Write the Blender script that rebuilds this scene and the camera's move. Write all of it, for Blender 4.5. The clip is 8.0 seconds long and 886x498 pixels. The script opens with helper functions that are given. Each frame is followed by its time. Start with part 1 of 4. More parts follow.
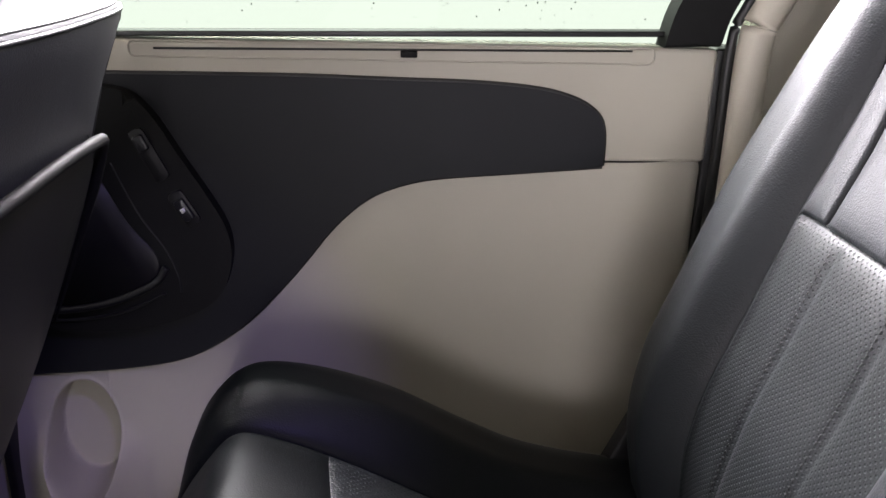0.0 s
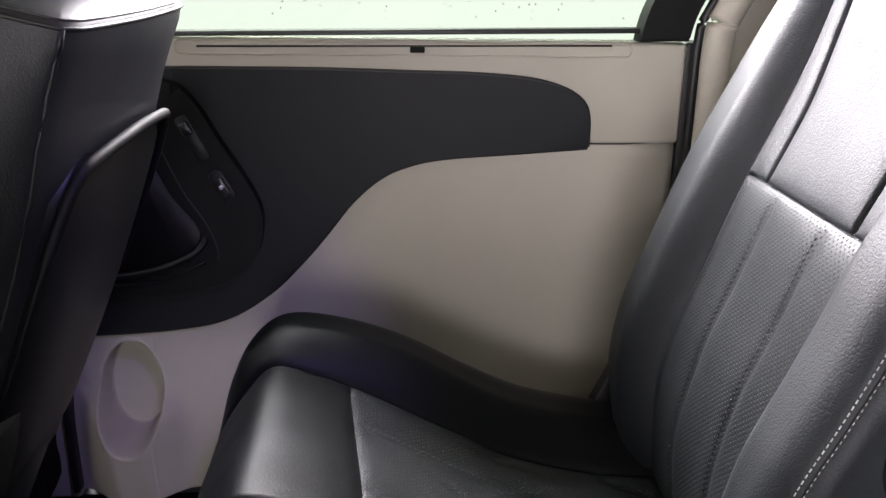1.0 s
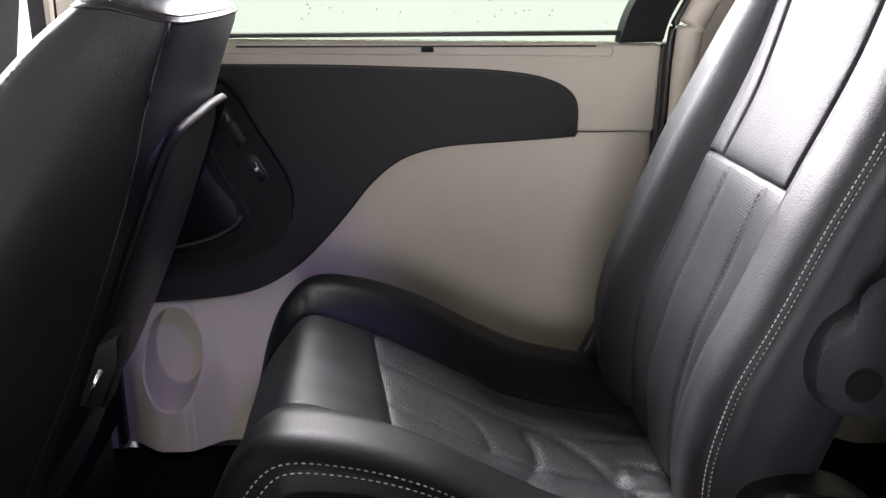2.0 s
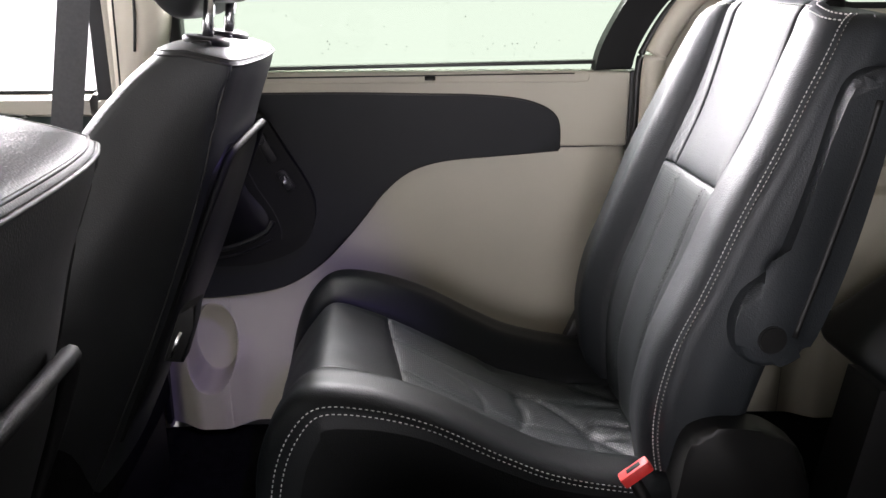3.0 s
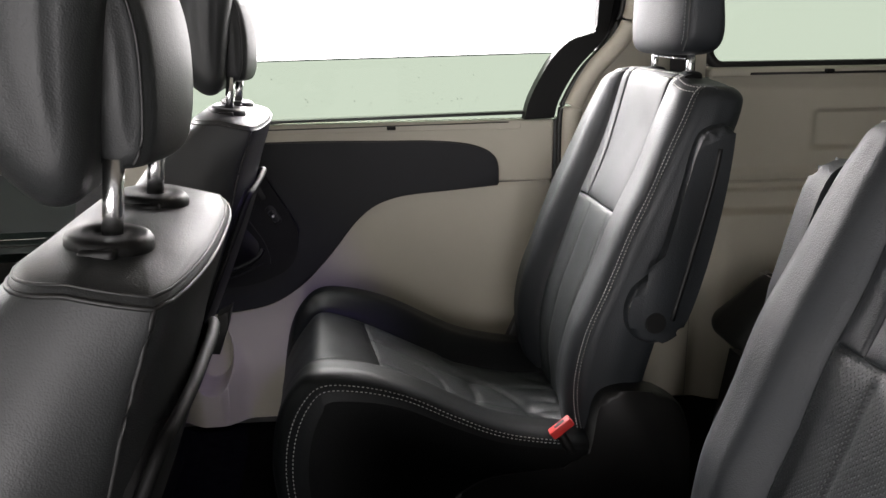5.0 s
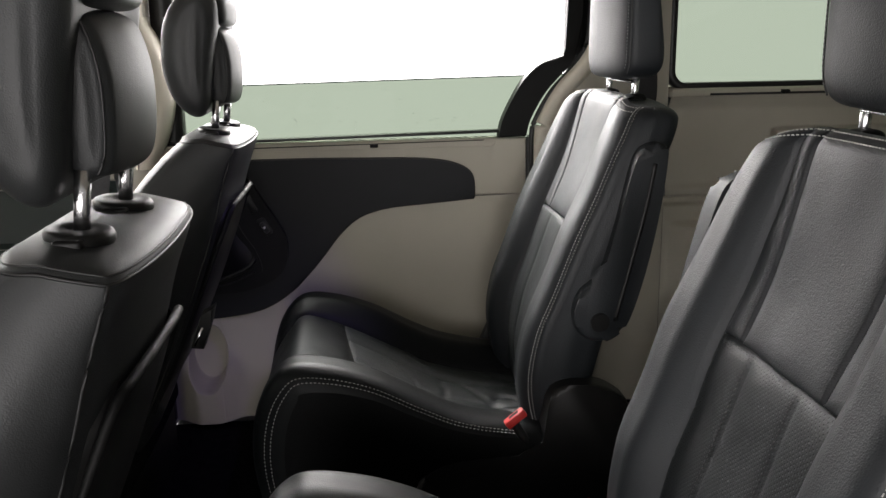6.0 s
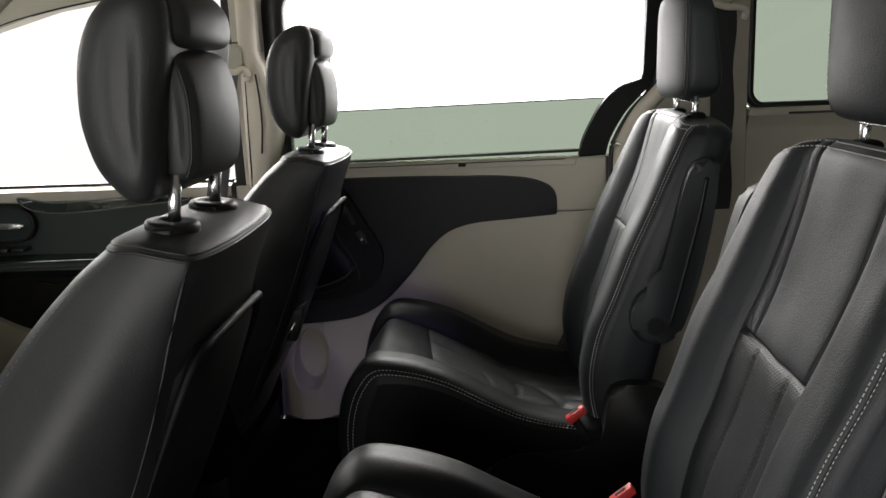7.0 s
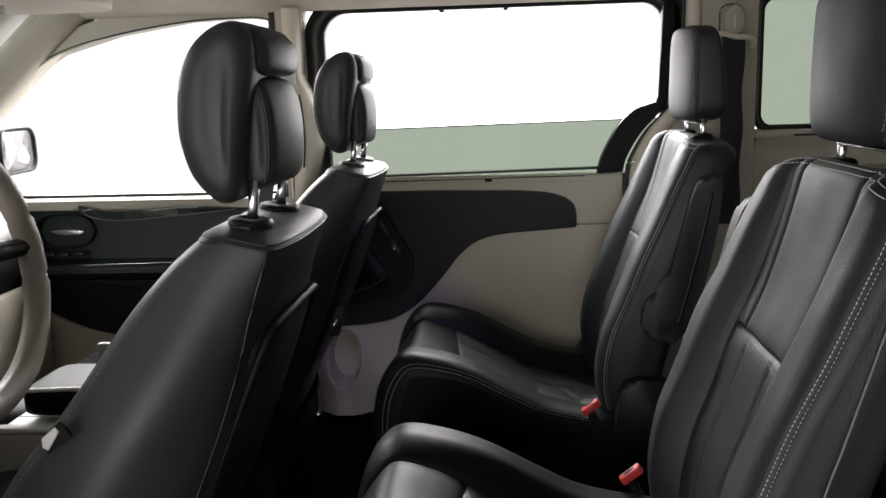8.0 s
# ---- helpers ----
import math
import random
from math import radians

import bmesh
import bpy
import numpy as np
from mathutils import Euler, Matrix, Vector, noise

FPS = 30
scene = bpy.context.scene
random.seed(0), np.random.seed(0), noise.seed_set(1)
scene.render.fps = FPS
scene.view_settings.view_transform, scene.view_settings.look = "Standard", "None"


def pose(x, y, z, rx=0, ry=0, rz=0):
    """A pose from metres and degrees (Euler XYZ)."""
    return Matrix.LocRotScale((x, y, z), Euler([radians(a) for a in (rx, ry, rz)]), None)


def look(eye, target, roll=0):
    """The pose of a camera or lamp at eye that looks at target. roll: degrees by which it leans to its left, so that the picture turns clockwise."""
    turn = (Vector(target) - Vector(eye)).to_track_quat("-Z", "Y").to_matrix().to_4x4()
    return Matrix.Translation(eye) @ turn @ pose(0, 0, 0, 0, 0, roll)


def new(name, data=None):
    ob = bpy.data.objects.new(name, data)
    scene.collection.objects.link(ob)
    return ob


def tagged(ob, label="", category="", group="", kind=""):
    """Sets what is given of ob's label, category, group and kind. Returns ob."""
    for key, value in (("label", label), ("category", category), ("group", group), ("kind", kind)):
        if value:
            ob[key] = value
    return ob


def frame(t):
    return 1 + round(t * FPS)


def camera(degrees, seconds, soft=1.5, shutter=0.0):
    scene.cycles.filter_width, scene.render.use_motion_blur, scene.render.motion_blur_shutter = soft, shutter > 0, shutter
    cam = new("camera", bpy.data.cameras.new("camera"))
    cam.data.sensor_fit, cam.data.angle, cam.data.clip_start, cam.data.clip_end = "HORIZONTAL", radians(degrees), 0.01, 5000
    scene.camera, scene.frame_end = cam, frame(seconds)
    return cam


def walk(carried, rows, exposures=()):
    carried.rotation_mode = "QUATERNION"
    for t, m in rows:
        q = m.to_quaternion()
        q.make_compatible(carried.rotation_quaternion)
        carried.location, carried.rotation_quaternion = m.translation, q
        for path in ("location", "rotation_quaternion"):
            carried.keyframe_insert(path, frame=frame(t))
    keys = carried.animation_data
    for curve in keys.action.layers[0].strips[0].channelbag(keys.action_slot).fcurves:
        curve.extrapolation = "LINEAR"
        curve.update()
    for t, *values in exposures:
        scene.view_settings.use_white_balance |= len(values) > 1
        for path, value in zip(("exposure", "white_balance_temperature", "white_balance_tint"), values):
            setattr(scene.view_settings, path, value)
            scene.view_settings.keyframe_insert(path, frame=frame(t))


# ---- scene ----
# The inside of a minivan, seen across from its open left side. x to the rear, y to the passenger side, floor at z = 0.
cam = camera(55.0, 8.0)
PATH = [
    (0, (0.055, -0.125, 0.753), (0.180, 1.746, 0.057), 1.5),
    (0.5, (0.056, -0.198, 0.747), (0.167, 1.680, 0.069), 1.2),
    (1, (0.052, -0.271, 0.742), (0.155, 1.616, 0.088), 0.9),
    (1.5, (0.038, -0.343, 0.738), (0.146, 1.551, 0.105), 0.7),
    (2, (0.026, -0.438, 0.737), (0.141, 1.460, 0.116), 0.8),
    (3.5, (0.016, -0.726, 0.797), (0.121, 1.191, 0.237), -0.6),
    (4, (-0.029, -0.798, 0.820), (0.123, 1.120, 0.273), -0.7),
    (5.5, (-0.028, -1.008, 0.849), (0.210, 0.913, 0.348), -0.6),
    (6, (0.045, -1.076, 0.856), (0.229, 0.857, 0.378), -0.9),
    (6.5, (0.098, -1.152, 0.858), (0.130, 0.798, 0.415), -1.8),
    (7, (0.136, -1.218, 0.854), (0.026, 0.736, 0.442), -2.2),
    (7.5, (0.151, -1.287, 0.853), (-0.004, 0.669, 0.464), -2.2),
    (8, (0.129, -1.375, 0.860), (-0.029, 0.585, 0.494), -1.7),
]
EXPOSURES = [(0, 1.5, 6450, 19), (2, 1.5, 6450, 18), (3.5, 1.38, 6500, 15), (4, 1.2, 6500, 14), (5.5, 0.84, 6700, 12), (6.5, 0.36, 6700, 10), (7, 0.25, 6700, 9), (8, 0.30, 6600, 12)]
walk(cam, [(t, look(eye, target, roll)) for t, eye, target, roll in PATH], EXPOSURES)

# ---- light: a white photo booth round the van, its unseen lights added ----
world = bpy.data.worlds.new("booth")
world.use_nodes = True
scene.world = world
bg = world.node_tree.nodes["Background"]
bg.inputs["Color"].default_value = (1.0, 0.985, 0.99, 1)
bg.inputs["Strength"].default_value = 0.18

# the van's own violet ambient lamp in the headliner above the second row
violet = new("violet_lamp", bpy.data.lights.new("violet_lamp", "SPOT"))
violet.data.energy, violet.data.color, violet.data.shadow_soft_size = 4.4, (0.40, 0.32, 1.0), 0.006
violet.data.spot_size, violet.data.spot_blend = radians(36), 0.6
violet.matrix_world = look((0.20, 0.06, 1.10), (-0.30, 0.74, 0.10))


# ---- materials ----
def material(name, colour, rough=0.5, metal=0.0, spread=0.0, spread_scale=6.0, grain=0.0, grain_scale=400.0, cells=False, cell_scale=700.0, soft_bump=0.0, coat=0.0, specular=0.5, rough_spread=0.0, dots=0.0):
    """A surface with broad colour variation, fine grain relief, and leather-like cells or punched dots where asked."""
    m = bpy.data.materials.new(name)
    m.use_nodes = True
    nt = m.node_tree
    b = nt.nodes["Principled BSDF"]
    b.inputs["Roughness"].default_value = rough
    b.inputs["Metallic"].default_value = metal
    b.inputs["Specular IOR Level"].default_value = specular
    b.inputs["Coat Weight"].default_value = coat
    b.inputs["Coat Roughness"].default_value = 0.25
    co = nt.nodes.new("ShaderNodeTexCoord")
    col = (*colour, 1)
    b.inputs["Base Color"].default_value = col
    if spread:
        n = nt.nodes.new("ShaderNodeTexNoise")
        n.inputs["Scale"].default_value, n.inputs["Detail"].default_value = spread_scale, 6
        nt.links.new(co.outputs["Object"], n.inputs["Vector"])
        r = nt.nodes.new("ShaderNodeMapRange")
        r.inputs[1].default_value, r.inputs[2].default_value = 0.3, 0.7
        r.inputs[3].default_value, r.inputs[4].default_value = 1 - spread, 1 + spread
        nt.links.new(n.outputs["Fac"], r.inputs[0])
        mix = nt.nodes.new("ShaderNodeMix")
        mix.data_type, mix.blend_type = "RGBA", "MULTIPLY"
        mix.inputs[0].default_value = 1.0
        mix.inputs[6].default_value = col
        nt.links.new(r.outputs[0], mix.inputs[7])
        nt.links.new(mix.outputs[2], b.inputs["Base Color"])
        if rough_spread:
            r2 = nt.nodes.new("ShaderNodeMapRange")
            r2.inputs[1].default_value, r2.inputs[2].default_value = 0.3, 0.7
            r2.inputs[3].default_value, r2.inputs[4].default_value = rough - rough_spread, rough + rough_spread
            nt.links.new(n.outputs["Fac"], r2.inputs[0])
            nt.links.new(r2.outputs[0], b.inputs["Roughness"])
    last = None

    def bump(source, strength, distance, invert=False):
        nonlocal last
        u = nt.nodes.new("ShaderNodeBump")
        u.inputs["Strength"].default_value, u.inputs["Distance"].default_value, u.invert = strength, distance, invert
        nt.links.new(source, u.inputs["Height"])
        if last:
            nt.links.new(last, u.inputs["Normal"])
        last = u.outputs["Normal"]

    if soft_bump:
        n = nt.nodes.new("ShaderNodeTexNoise")
        n.inputs["Scale"].default_value, n.inputs["Detail"].default_value = 26, 3
        nt.links.new(co.outputs["Object"], n.inputs["Vector"])
        bump(n.outputs["Fac"], soft_bump, 0.01)
    if cells:
        v = nt.nodes.new("ShaderNodeTexVoronoi")
        v.feature = "SMOOTH_F1"
        v.inputs["Scale"].default_value = cell_scale
        nt.links.new(co.outputs["Object"], v.inputs["Vector"])
        bump(v.outputs["Distance"], cells, 0.0006, True)
    if grain:
        n = nt.nodes.new("ShaderNodeTexNoise")
        n.inputs["Scale"].default_value, n.inputs["Detail"].default_value = grain_scale, 4
        nt.links.new(co.outputs["Object"], n.inputs["Vector"])
        bump(n.outputs["Fac"], grain, 0.0008)
    if dots:
        uv = nt.nodes.new("ShaderNodeUVMap")
        uv.uv_map = "punch"
        v = nt.nodes.new("ShaderNodeTexVoronoi")
        v.voronoi_dimensions = "2D"
        v.inputs["Scale"].default_value = 1.0
        v.inputs["Randomness"].default_value = 0.0
        nt.links.new(uv.outputs["UV"], v.inputs["Vector"])
        r = nt.nodes.new("ShaderNodeMapRange")
        r.inputs[1].default_value, r.inputs[2].default_value = 0.15, 0.26
        nt.links.new(v.outputs["Distance"], r.inputs[0])
        bump(r.outputs[0], dots, 0.001)
        mix2 = nt.nodes.new("ShaderNodeMix")
        mix2.data_type = "RGBA"
        mix2.inputs[6].default_value = (0.055, 0.060, 0.060, 1)
        mix2.inputs[7].default_value = col
        nt.links.new(r.outputs[0], mix2.inputs[0])
        nt.links.new(mix2.outputs[2], b.inputs["Base Color"])
        dull = nt.nodes.new("ShaderNodeMath")
        dull.operation = "MULTIPLY"
        dull.inputs[1].default_value = specular
        nt.links.new(r.outputs[0], dull.inputs[0])
        nt.links.new(dull.outputs[0], b.inputs["Specular IOR Level"])
    if last:
        nt.links.new(last, b.inputs["Normal"])
    return m


def tinted(name, colour, gloss):
    """Thin glass: a tinted clear layer with a mirror-like face by Fresnel."""
    m = bpy.data.materials.new(name)
    m.use_nodes = True
    nt = m.node_tree
    nt.nodes.clear()
    out = nt.nodes.new("ShaderNodeOutputMaterial")
    clear = nt.nodes.new("ShaderNodeBsdfTransparent")
    clear.inputs["Color"].default_value = (*colour, 1)
    mirror = nt.nodes.new("ShaderNodeBsdfGlossy")
    mirror.inputs["Roughness"].default_value = 0.02
    mirror.inputs["Color"].default_value = (gloss, gloss, gloss, 1)
    f = nt.nodes.new("ShaderNodeFresnel")
    f.inputs["IOR"].default_value = 1.45 if gloss else 1.0
    mix = nt.nodes.new("ShaderNodeMixShader")
    nt.links.new(f.outputs[0], mix.inputs[0])
    nt.links.new(clear.outputs[0], mix.inputs[1])
    nt.links.new(mirror.outputs[0], mix.inputs[2])
    nt.links.new(mix.outputs[0], out.inputs["Surface"])
    return m


LEATHER = material("leather_black", (0.0118, 0.0143, 0.0170), 0.54, specular=0.44, spread=0.25, spread_scale=9, cells=0.55, cell_scale=680, soft_bump=0.03, rough_spread=0.06)
LEATHER_SMOOTH = material("leather_smooth", (0.0235, 0.0250, 0.0258), 0.47, specular=0.46, spread=0.2, spread_scale=7, cells=0.3, cell_scale=900, soft_bump=0.03, rough_spread=0.05)
PUNCHED = material("leather_perforated", (0.0100, 0.0122, 0.0138), 0.50, specular=0.36, cells=0.3, cell_scale=760, soft_bump=0.03, dots=0.9)
# lighter, glossier copy of PUNCHED: light on the cushion insert put into colour
PUNCHED_LIT = material("leather_perforated_lit", (0.0125, 0.0150, 0.0165), 0.42, specular=0.55, cells=0.3, cell_scale=760, soft_bump=0.03, dots=0.7)
# copy of the leather with shade put into its colour, for seat cushions
LEATHER_SHADED = material("leather_shaded", (0.0050, 0.0060, 0.0066), 0.45, specular=0.16, spread=0.25, spread_scale=8, cells=0.35, cell_scale=760, soft_bump=0.05)
STEEL = material("steel_dull", (0.16, 0.165, 0.155), 0.45, spread=0.1, spread_scale=40)
# black leather again, shade put into its colour, for cushion sides and lid
LEATHER_DEEP_SHADE = material("leather_deep_shade", (0.0030, 0.0034, 0.0036), 0.5, specular=0.10, spread=0.25, spread_scale=8, cells=0.35, cell_scale=760)
# seam edge of the same leather, its bright sheen put into the colour
SEAM_SHEEN = material("leather_seam_sheen", (0.050, 0.054, 0.056), 0.34, specular=0.6, spread=0.2, spread_scale=30)
THREAD = material("thread_pale", (0.50, 0.49, 0.465), 0.8)
GREY_THREAD = material("thread_grey", (0.16, 0.16, 0.16), 0.8)
THREAD_DARK = material("thread_dark", (0.05, 0.05, 0.05), 0.7)
BEIGE = material("plastic_beige", (0.435, 0.410, 0.340), 0.55, spread=0.05, spread_scale=4, grain=0.25, grain_scale=900, specular=0.4)
BEIGE_PALE = material("trim_pale", (0.64, 0.595, 0.50), 0.6, spread=0.05, spread_scale=4, grain=0.2, grain_scale=900, specular=0.35)
CLOTH = material("headliner_cloth", (0.58, 0.535, 0.46), 0.95, spread=0.06, spread_scale=8, grain=0.4, grain_scale=700, specular=0.1)
INLAY = material("vinyl_charcoal", (0.0095, 0.0102, 0.0125), 0.5, spread=0.15, spread_scale=5, grain=0.3, grain_scale=1000, specular=0.22)
PLASTIC = material("plastic_black", (0.008, 0.008, 0.008), 0.42, spread=0.2, spread_scale=12, grain=0.15, grain_scale=1200, specular=0.3)
MATT = material("plastic_matt_black", (0.0038, 0.0038, 0.0038), 0.6, spread=0.2, spread_scale=12, grain=0.3, grain_scale=900, specular=0.2)
GLOSS = material("plastic_gloss_black", (0.013, 0.013, 0.014), 0.28, spread=0.2, spread_scale=12, specular=0.55)
GREENISH = material("vinyl_dark_green", (0.020, 0.033, 0.030), 0.36, spread=0.15, spread_scale=6, grain=0.2, grain_scale=900)
GREENISH_GLOSS = material("decor_green_gloss", (0.016, 0.026, 0.023), 0.16, spread=0.2, spread_scale=9, coat=0.5)
RUBBER = material("rubber_seal", (0.012, 0.012, 0.012), 0.45, spread=0.1)
CARPET = material("carpet_black", (0.0042, 0.0042, 0.0044), 1.0, spread=0.4, spread_scale=60, grain=1.0, grain_scale=500, specular=0.05)
CHROME = material("chrome", (0.88, 0.88, 0.89), 0.24, 1.0, spread=0.05, spread_scale=30)
RED = material("plastic_red", (0.55, 0.03, 0.026), 0.5, spread=0.1, spread_scale=40)
WEBBING = material("webbing_black", (0.020, 0.020, 0.022), 0.75, spread=0.2, spread_scale=200, grain=0.6, grain_scale=1500)
WEBBING_GREY = material("webbing_grey", (0.085, 0.085, 0.09), 0.8, spread=0.1, spread_scale=200, grain=0.6, grain_scale=1500)
RIM = material("leather_taupe", (0.33, 0.295, 0.25), 0.45, spread=0.06, cells=0.3, cell_scale=600)
WHITE = material("plastic_white", (0.72, 0.71, 0.68), 0.35, spread=0.03)
PAINT = material("car_paint_grey", (0.16, 0.16, 0.17), 0.3, 0.3, spread=0.05, coat=0.6)
CONCRETE = material("booth_floor", (0.22, 0.22, 0.22), 0.6, spread=0.06, spread_scale=1.5, grain=0.3, grain_scale=60)
TINT = tinted("glass_tinted_green", (0.090, 0.107, 0.087), 0.04)
CLEAR_EDGE = tinted("glass_inner_face", (0.98, 0.99, 0.98), 0.0)


def glow(name, strength, colour=(1.0, 0.985, 0.99)):
    """The glowing face of a light wall or of an added light bank."""
    m = bpy.data.materials.new(name)
    m.use_nodes = True
    b = m.node_tree.nodes["Principled BSDF"]
    b.inputs["Base Color"].default_value = (0.02, 0.02, 0.02, 1)
    b.inputs["Emission Color"].default_value = (*colour, 1)
    b.inputs["Emission Strength"].default_value = strength
    return m


GLOW = glow("light_wall_diffuser", 3.5)
GLOW_FRONT = glow("front_wall_diffuser", 0.86, (1.0, 0.955, 0.965))
# glow of the unseen lights added round the van
GLOW_BANK = glow("added_overhead_glow", 30.0)
GLOW_NOSE = glow("added_nose_glow", 1.2)
GLOW_SIDE = glow("added_side_glow", 3.8)
GLOW_ABOVE = glow("added_ceiling_glow", 0.5)
CLEAR = tinted("glass_clear", (0.92, 0.95, 0.93), 0.8)


# ---- builders ----
def lerp(knots, t):
    """Linear interpolation of (t, value) pairs, eased a little by cubic smoothing of the slopes."""
    ts, vs = [k[0] for k in knots], [k[1] for k in knots]
    if t <= ts[0]:
        return vs[0]
    if t >= ts[-1]:
        return vs[-1]
    i = max(j for j in range(len(ts) - 1) if ts[j] <= t)
    slope = [0.0] * len(ts)
    for j in range(len(ts)):
        a, b = max(j - 1, 0), min(j + 1, len(ts) - 1)
        slope[j] = (vs[b] - vs[a]) / (ts[b] - ts[a])
    h = ts[i + 1] - ts[i]
    u = (t - ts[i]) / h
    return ((2 * u**3 - 3 * u**2 + 1) * vs[i] + (u**3 - 2 * u**2 + u) * h * slope[i] + (3 * u**2 - 2 * u**3) * vs[i + 1] + (u**3 - u**2) * h * slope[i + 1])


def smooth(a, b, t):
    u = min(1, max(0, (t - a) / (b - a)))
    return u * u * (3 - 2 * u)


def part(name, bm, mat, parent=None, label="", flat=False):
    """Links a bmesh as one mesh object, under a thing or a part where parent is given."""
    bmesh.ops.recalc_face_normals(bm, faces=bm.faces)
    me = bpy.data.meshes.new(name)
    bm.to_mesh(me)
    bm.free()
    for p in me.polygons:
        p.use_smooth = not flat
    me.materials.append(mat)
    ob = new(name, me)
    ob.parent = parent
    if label:
        tagged(ob, label)
    return ob


def glaze(ob, way):
    """Only the faces of a pane that look along way carry its tint and gloss; the others are clear."""
    ob.data.materials.append(CLEAR_EDGE)
    for p in ob.data.polygons:
        p.material_index = 0 if p.normal.dot(Vector(way)) > 0.5 else 1
    return ob


def sharp(ob, degrees=35):
    ob.data.set_sharp_from_angle(angle=radians(degrees))
    return ob


def thing(name, label, category, group="", kind="", at=(0, 0, 0)):
    ob = new(name)
    ob.empty_display_size = 0.05
    return tagged(ob, label, category, group, kind)


def sheet(rows, closed=False, caps=False):
    """A bmesh over rows of points; closed joins the last column to the first, caps close the first and last row."""
    bm = bmesh.new()
    vs = [[bm.verts.new(p) for p in r] for r in rows]
    n = len(rows[0])
    for a, b in zip(vs, vs[1:]):
        for j in range(n if closed else n - 1):
            k = (j + 1) % n
            bm.faces.new((a[j], a[k], b[k], b[j]))
    if caps:
        bm.faces.new(vs[0])
        bm.faces.new(list(reversed(vs[-1])))
    return bm


def box(x0, x1, y0, y1, z0, z1, bevel=0.004, segs=2):
    bm = bmesh.new()
    bmesh.ops.create_cube(bm, size=1)
    for v in bm.verts:
        v.co = ((x0 + x1) / 2 + v.co.x * (x1 - x0), (y0 + y1) / 2 + v.co.y * (y1 - y0), (z0 + z1) / 2 + v.co.z * (z1 - z0))
    if bevel:
        bmesh.ops.bevel(bm, geom=bm.edges[:], offset=bevel, segments=segs, affect="EDGES", profile=0.5)
    return bm


def prism(outline, y0, y1, bevel=0.003, segs=2):
    """A plate in the plane of x and z between two depths, its edge towards y0 rounded."""
    bm = bmesh.new()
    front = [bm.verts.new((x, y0, z)) for x, z in outline]
    back = [bm.verts.new((x, y1, z)) for x, z in outline]
    n = len(outline)
    bm.faces.new(front)
    bm.faces.new(list(reversed(back)))
    for i in range(n):
        j = (i + 1) % n
        bm.faces.new((front[i], back[i], back[j], front[j]))
    if bevel:
        fs = set(front)
        edges = [e for e in bm.edges if e.verts[0] in fs and e.verts[1] in fs]
        bmesh.ops.bevel(bm, geom=edges, offset=bevel, segments=segs, affect="EDGES", profile=0.5)
    return bm


def ring_plate(outer, inner, y0, y1):
    """A flat frame between two outlines with the same number of points."""
    n = len(outer)
    rows = []
    for i in range(n + 1):
        (ax, az), (bx, bz) = outer[i % n], inner[i % n]
        rows.append([(ax, y0, az), (bx, y0, bz), (bx, y1, bz), (ax, y1, az), (ax, y0, az)])
    bm = sheet(rows)
    bmesh.ops.remove_doubles(bm, verts=bm.verts, dist=1e-6)
    return bm


def round_rect(x0, x1, z0, z1, r, n=8, rs=None):
    """The outline of a rounded rectangle, from the lower left corner anticlockwise; rs: four radii."""
    rs = rs or (r, r, r, r)
    pts = []
    for (cx, cz, a0), q in zip(((x0, z0, 180), (x1, z0, 270), (x1, z1, 0), (x0, z1, 90)), rs):
        ox, oz = cx + (q if cx == x0 else -q), cz + (q if cz == z0 else -q)
        for i in range(n + 1):
            a = radians(a0 + 90 * i / n)
            pts.append((ox + q * math.cos(a), oz + q * math.sin(a)))
    return pts


def spline(points, n=8, closed=False):
    """Points on a Catmull-Rom curve through the given ones."""
    pts = [Vector(p) for p in points]
    m = len(pts)
    out = []
    for i in range(m if closed else m - 1):
        p0 = pts[(i - 1) % m] if closed or i > 0 else pts[0]
        p1, p2 = pts[i], pts[(i + 1) % m]
        p3 = pts[(i + 2) % m] if closed or i + 2 < m else pts[-1]
        for k in range(n):
            t = k / n
            out.append(0.5 * ((2 * p1) + (p2 - p0) * t + (2 * p0 - 5 * p1 + 4 * p2 - p3) * t * t + (3 * p1 - p0 - 3 * p2 + p3) * t**3))
    if not closed:
        out.append(pts[-1])
    return out


def tube(points, radius, sides=10, closed=False):
    """A round bar along points."""
    pts = [Vector(p) for p in points]
    n = len(pts)
    rows = []
    up = Vector((0, 0, 1))
    for i in range(n):
        a = pts[(i - 1) % n] if closed or i else pts[0]
        b = pts[(i + 1) % n] if closed or i < n - 1 else pts[-1]
        d = (b - a).normalized()
        ref = up if abs(d.dot(up)) < 0.95 else Vector((1, 0, 0))
        u = d.cross(ref).normalized()
        v = d.cross(u)
        r = radius(i / max(1, n - 1)) if callable(radius) else radius
        rows.append([pts[i] + r * (math.cos(2 * math.pi * k / sides) * u + math.sin(2 * math.pi * k / sides) * v) for k in range(sides)])
    if closed:
        rows.append(rows[0])
    bm = sheet(rows, closed=True, caps=not closed)
    if closed:
        bmesh.ops.remove_doubles(bm, verts=bm.verts, dist=1e-6)
    return bm


def merge(bm, other):
    me = bpy.data.meshes.new("joined")
    other.to_mesh(me)
    other.free()
    bm.from_mesh(me)
    bpy.data.meshes.remove(me)
    return bm


